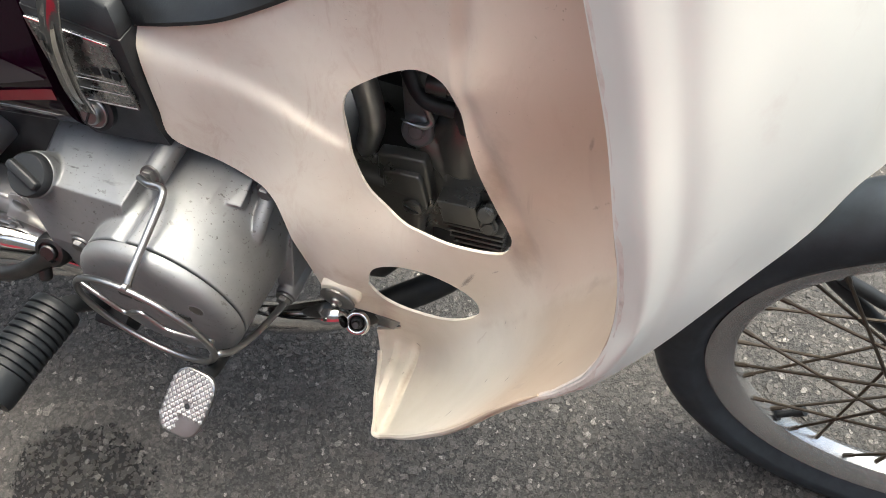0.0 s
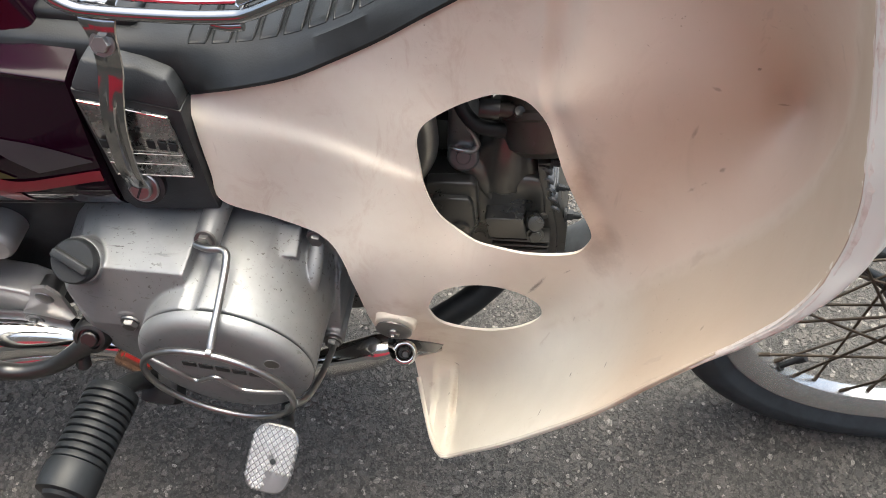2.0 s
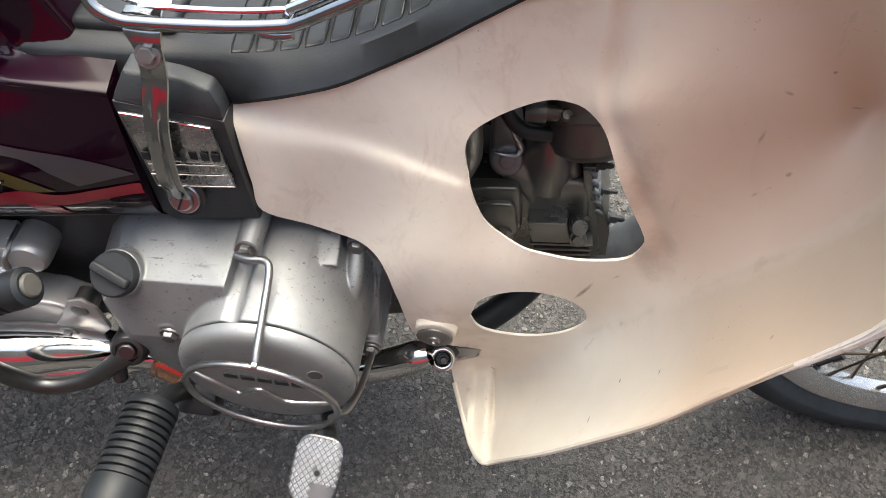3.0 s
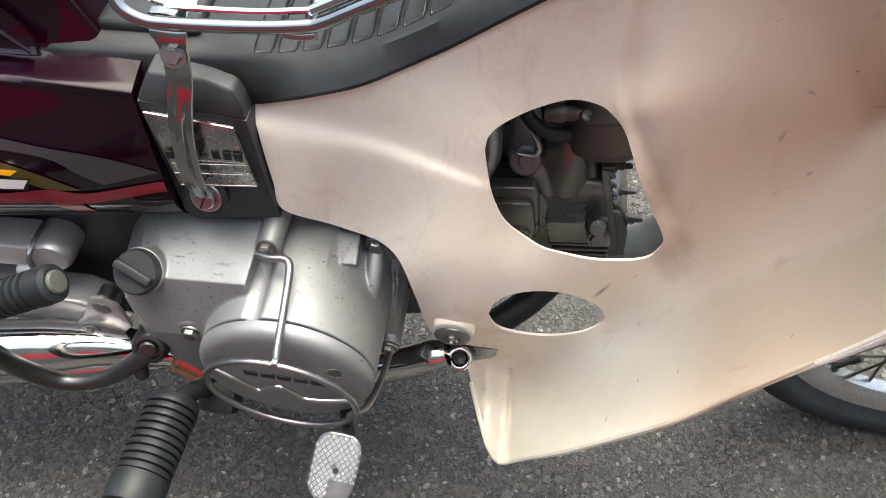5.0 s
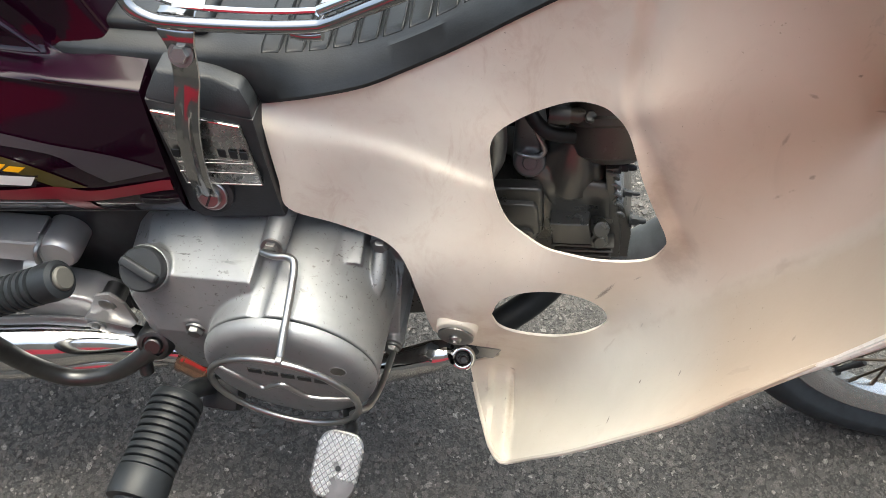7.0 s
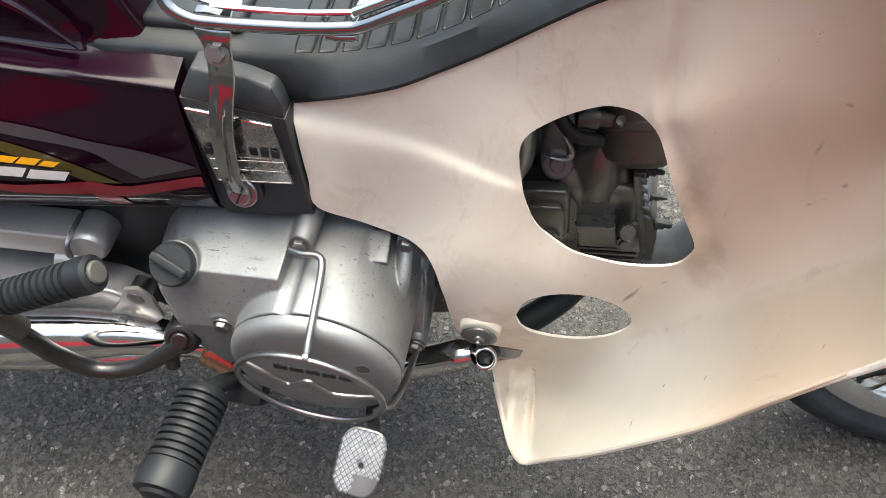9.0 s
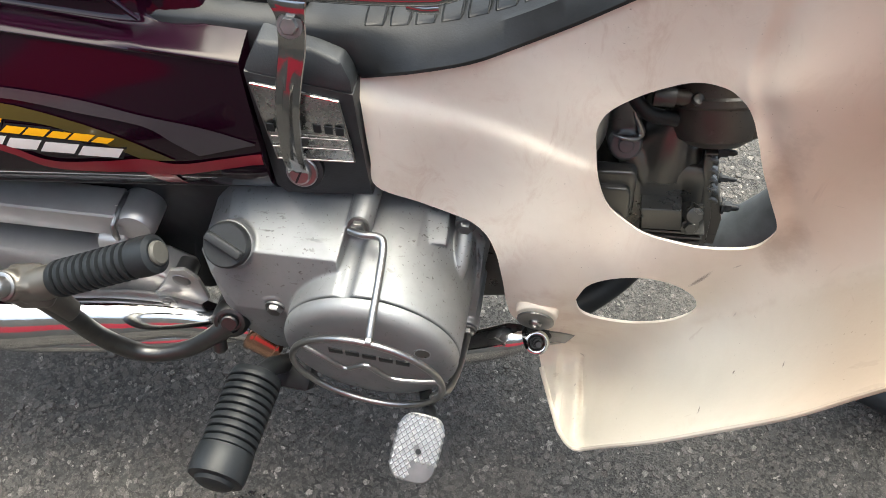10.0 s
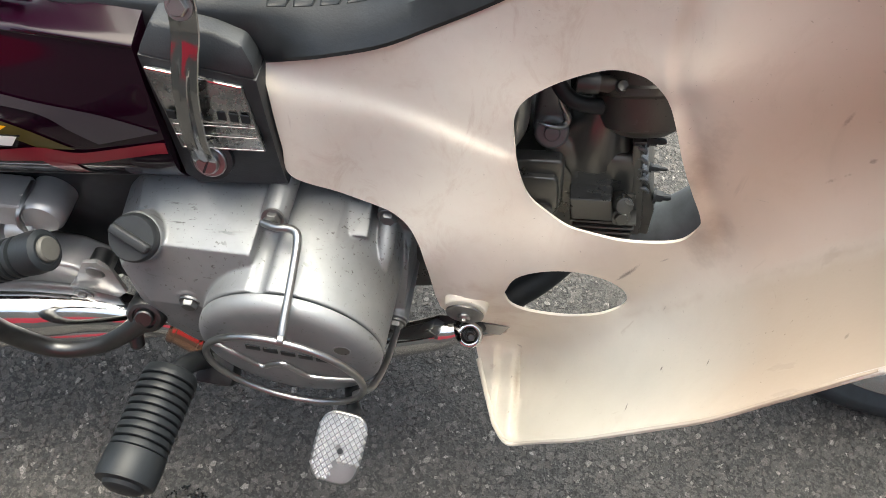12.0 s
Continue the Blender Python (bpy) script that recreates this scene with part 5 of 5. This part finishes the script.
def build_engine_block():
    geos = [geo(prism([(-.50, .22), (-.50, .40), (-.30, .43), (-.16, .42), (-.135, .40), (-.135, .31), (-.18, .23), (-.30, .19), (-.42, .19)], .09, -.06, .006, 2)),
            geo(prism([(-.20, .405), (-.135, .40), (-.135, .318), (-.20, .31)], .06, -.068, .006, 2)),
            geo(prism([(-.145, .440), (-.075, .440), (-.060, .335), (-.145, .335)], .035, -.052, .010, 3))]
    ob = cast("engine", geos, ALLOY_DARK, bike, "grimy grey engine with horizontal cylinder", .0026, 3)
    part("side_plate", geo(prism([(-.1247, .402), (-.092, .4070), (-.085, .3805), (-.118, .3755)], -.050, -.067, .002, 3)), ALLOY_DARK, ob, "flat grey inspection plate")
    part("plate_boss", lathe([(.0075, -.02), (.0078, .012), (.0066, .016), (.004, .0165)], (-.0835, -.058, .398), (.1, -.75, .6), 24), ALLOY_DARK, ob)
    part("boss_bolt", bolt((-.080, -.064, .385), (.1, -.9, .4), .0058, .005, .0078), ALLOY_DARK, ob)
    for i in range(7):
        z = .3735 - i * .0070
        x0 = -.119 + i * .0035
        part("fin", geo(prism([(x0, z), (-.066, z + .007), (-.066, z + .0046), (x0, z - .0024)], .055, -.0665, .0007, 1)), ALLOY_DARK, ob)
    # added dark block that closes the bright gap below the fins
    part("underside_filler", geo(prism([(-.185, .395), (-.130, .372), (-.105, .345), (-.105, .30), (-.185, .29)], .06, -.045, .006, 2)), GRIME, ob)
    # finned head seen edge on: a column with scalloped pockets along its front
    col = [(-.0885, .4580), (-.0790, .4602)]
    for i in range(4):
        t0, t1 = i * .25, i * .25 + .25
        px = lambda t: -.0785 + .0125 * t
        pz = lambda t: .4590 - .0420 * t
        for t, d in ((t0 + .04, 0), (t0 + .07, -.0042), (t0 + .125, -.0056), (t0 + .18, -.0042), (t0 + .21, 0)):
            col.append((px(t) + d, pz(t)))
    col += [(-.0520, .3810), (-.0480, .345), (-.062, .345), (-.0686, .3938)]
    part("head_fin", geo(prism(col, .03, -.0490, .0009, 2)), ALLOY_DARK, ob, "grey finned cylinder head")
    for i in range(5):
        x, z = -.0800 + i * .0034, .4535 - i * .0115
        part("cooling_ridge", tube([(x - .0065, -.0500, z + .0008), (x - .001, -.0512, z + .0016), (x + .0025, -.0505, z - .0020), (x + .0035, -.0495, z - .0060)], [.0010, .0017, .0015, .0008], 8, 4), LUG, ob)
    part("head_back", geo(prism([(-.0885, .4570), (-.0825, .4575), (-.0610, .381), (-.055, .345), (-.075, .345), (-.0740, .3938)], .03, -.0515, .002, 2)), ALLOY_DARK, ob)
    for p, r in (((-.0775, -.044, .4575), .0042), ((-.0680, -.044, .4270), .0030), ((-.0560, -.046, .3955), .0050)):
        part("head_nut", join(bolt(p, (1, -.1, .15), r, .007, r * 1.35), lathe([(r * .62, 0), (r * .62, .011), (r * .35, .0135)], p, (1, -.1, .15), 14)), GRIME, ob)
    part("case_plate", geo(prism([(-.176, .432), (-.1617, .4355), (-.138, .4390), (-.1345, .4335), (-.128, .3855), (-.134, .370), (-.176, .365)], -.050, -.0625, .003, 3)), ALLOY_DARK, ob)
    part("case_step", geo(prism([(-.170, .420), (-.1553, .4222), (-.1400, .4240), (-.1365, .419), (-.131, .388), (-.137, .372), (-.170, .370)], -.060, -.0675, .0022, 3)), ALLOY_DARK, ob)
    plug = part("case_plug", lathe([(.0085, 0), (.0085, .003), (.007, .004)], (-.144, -.0675, .386), (0, -1, 0), 28), ALLOY_DARK, ob)
    part("plug_slot", block((.013, .001, .0016), pose(-.144, -.0717, .386, 0, 25, 0), 0), GRIME, plug)
    # smooth peaked jacket with its inlet stub
    jacket = [geo(prism([(-.142, .430), (-.138, .4575), (-.128, .466), (-.1186, .474), (-.108, .462), (-.0905, .456), (-.0780, .419), (-.0713, .385), (-.128, .385)], .02, -.045, .008, 3)),
              tube([(-.113, -.03, .425), (-.1135, -.034, .450), (-.1125, -.030, .474), (-.104, -.02, .50)], [.026, .020, .0125, .0125], 24),
              tube([(-.143, -.040, .440), (-.130, -.044, .428), (-.12, -.046, .405)], [.012, .010, .006], 16)]
    cast("cylinder_jacket", jacket, ALLOY_DARK, ob, "smooth grey cast inlet jacket", .0016, 6)
    part("jacket_seam", tube([(-.1265, -.0465, .4155), (-.110, -.0475, .4150), (-.095, -.0475, .4165), (-.079, -.0465, .4185)], .0014, 8), ALLOY_DARK, ob)
    part("jacket_foot", geo(prism([(-.1255, .390), (-.0720, .4015), (-.0705, .395), (-.1240, .3835)], .0, -.0535, .002, 2)), ALLOY_DARK, ob)
    # mounting lug: an upright arm that ends in a round boss with a bolt and a worn bright edge
    lug = cast("mounting_lug", [geo(prism([(-.166, .54), (-.149, .54), (-.1485, .4915), (-.141, .474), (-.138, .462), (-.137, .446), (-.142, .430), (-.157, .430), (-.163, .444)], .0, -.040, .007, 3)), lathe([(.0135, -.02), (.0135, .006), (.0115, .009)], (-.1485, -.040, .449), (0, -.85, .53), 28)], LUG, ob, "", .0012, 3)
    part("lug_bolt", lathe([(.0062, -.004), (.0062, .0015), (.0052, .0025), (.001, .0027)], (-.1483, -.0485, .4545), (0, -.85, .53), 24), LUG, ob)
    part("lug_edge", tube([(-.1490, -.0385, .4880), (-.1470, -.0400, .4800), (-.1405, -.0410, .4690), (-.1385, -.0420, .4630), (-.1420, -.0455, .4600), (-.1475, -.0490, .4625), (-.1545, -.0500, .4640), (-.1605, -.0480, .4640)], [.0005, .0016, .0026, .0028, .0028, .0020, .0014, .0006], 10), STEEL, lug, "bright worn alloy edge")
    axis = (.16, -.60, -.78)
    carb = part("carburettor", lathe([(.030, -.05), (.0335, -.045), (.0335, .004), (.0355, .006), (.0355, .011), (.0335, .013), (.0325, .026), (.028, .037), (.018, .043), (.001, .045)], (-.0915, -.024, .5035), axis, 48), OILY, bike, "dark oily carburettor")
    part("carb_rib", tube([(-.112, -.046, .488), (-.098, -.052, .486), (-.082, -.050, .490)], .0016, 8), OILY, carb)
    part("carb_rib", tube([(-.114, -.047, .494), (-.100, -.054, .4925), (-.083, -.052, .496)], .0012, 8), OILY, carb)
    for p in ((-.110, -.050, .513), (-.096, -.050, .513)):
        part("carb_screw", lathe([(.0048, -.004), (.0048, .003), (.0036, .0042), (.001, .0035)], p, (0, -.6, .8), 18), DARK_STEEL, carb)
    part("drain_spout", tube([(-.070, -.045, .500), (-.064, -.050, .496), (-.062, -.052, .488)], [.007, .0065, .005], 14), OILY, carb)
    part("hose", tube([(-.158, -.040, .508), (-.148, -.047, .498), (-.137, -.050, .492), (-.118, -.048, .489)], .0058, 14), RUBBER, carb)
    part("hose_clip", lathe([(.0075, 0), (.0078, .001), (.0078, .0145), (.0075, .0155)], (-.140, -.045, .507), (1, 0, .05), 24), DARK_STEEL, carb)
    part("fuel_stub", lathe([(.006, 0), (.006, .02), (.0085, .021), (.0085, .03)], (-.128, -.045, .508), (1, 0, .05), 20), OILY, carb)
    part("frame_spine", tube([(-.45, 0, .50), (-.28, 0, .53), (-.15, 0, .60), (-.03, 0, .76)], .038, 20), GRIME, bike, "dark painted frame spine")
    # added block that keeps the space behind the cut-out dark
    part("dark_filler", geo(prism([(-.225, .44), (-.135, .44), (-.125, .52), (-.150, .60), (-.225, .58)], .07, .0, .008, 2)), GRIME, bike, "dark filler block added behind the cut-out")
    part("cable", tube([(-.19, -.06, .56), (-.182, -.065, .52), (-.178, -.06, .47), (-.19, -.05, .42)], [.009, .010, .010, .009], 16), STEEL, bike, "grey metal tube behind the cut-out")
    part("front_duct", tube([(.050, -.005, .45), (.027, -.006, .392), (.010, -.008, .345), (-.014, -.010, .306), (-.05, -.012, .275)], [.026, .026, .027, .030, .028], 24), DUCT, bike, "curved grey plastic duct")
    return ob


build_engine_block()


# ---- front wheel ----
def build_wheel():
    hub = np.array([.350, 0, .270])
    base = new("front_wheel")
    base.parent = bike
    base.location = hub
    tagged(base, "spoked front wheel with chromed rim")
    prof = [(.2155, .0115)]
    for t in np.linspace(-.35, math.pi + .35, 25):
        prof.append((.240 + .0325 * math.sin(t), .0315 * math.cos(t)))
    prof.append((.2155, -.0115))
    part("tyre", lathe(prof, (0, 0, 0), (0, -1, 0), 128, False), TYRE, base, "plain black tyre sidewall", 40)
    rim = [(.2165, .0195), (.2190, .0190), (.2195, .0175), (.2165, .0160), (.2120, .0152), (.2105, .0168), (.2070, .0168), (.2052, .0138), (.2000, .0125), (.1965, .008), (.1950, 0), (.1965, -.008), (.2010, -.0125), (.2080, -.0150), (.2170, -.0160), (.2195, -.0175), (.2190, -.0190), (.2165, -.0195), (.205, -.0165), (.1985, -.013), (.1935, -.008), (.1922, 0), (.1935, .008), (.1985, .013), (.205, .0165), (.2165, .0195)]
    rim_ob = part("rim", lathe(rim, (0, 0, 0), (0, -1, 0), 128, False), RIM, base, "weathered chromed rim", 30)
    hub_ob = part("hub", lathe([(.012, .060), (.020, .055), (.024, .045), (.052, .036), (.054, .030), (.046, .026), (.046, -.026), (.054, -.030), (.052, -.036), (.02, -.05), (.012, -.06)], (0, 0, 0), (0, -1, 0), 48), ALLOY_DARK, base, "grey cast hub")
    for i in range(36):
        a = 2 * math.pi * (i + .35) / 36
        side = 1 if i % 2 else -1
        lead = (1 if (i // 2) % 2 else -1) * radians(62)
        p = np.array([math.cos(a) * .1935, side * .003, math.sin(a) * .1935])
        q = np.array([math.cos(a + lead) * .049, side * .031, math.sin(a + lead) * .049])
        sp = part("spoke", tube([q, p], .0016, 8, 2), SPOKE, base)
        d = (q - p) / np.linalg.norm(q - p)
        part("nipple", tube([p - d * .003, p + d * .012], .0025, 8, 2), SPOKE, sp)
    a = math.radians(236)
    p = np.array([math.cos(a) * .194, 0, math.sin(a) * .194])
    d = -p / np.linalg.norm(p)
    part("valve", join(tube([p, p + d * .024], .0036, 12, 2), tube([p + d * .024, p + d * .036], .0050, 12, 2), tube([p, p + d * .004], .0070, 6, 2)), GRIME, base, "black valve with its cap")
    for side in (1, -1):
        part("fork_leg", tube([hub + np.array([-.01, side * .072, 0]), hub + np.array([-.06, side * .075, .16]), hub + np.array([-.14, side * .075, .42])], .017, 20), PANEL_BLACK if side < 0 else SILVER, bike)
    part("brake_hose", tube([(.225, .085, .262), (.2369, .085, .2516), (.2708, .085, .2275), (.3053, .085, .2052), (.34, .085, .19)], .0075, 12), GRIME, bike)
    part("brake_rod", tube([(.235, .085, .267), (.2455, .085, .2597), (.2648, .085, .2525), (.2868, .085, .244), (.33, .085, .235)], .0075, 12), GRIME, bike)
    part("brake_cable", tube([(.30, -.02, .30), (.27, .06, .34), (.24, .085, .42), (.22, .09, .55)], .0055, 10), GRIME, bike)
    return base


build_wheel()
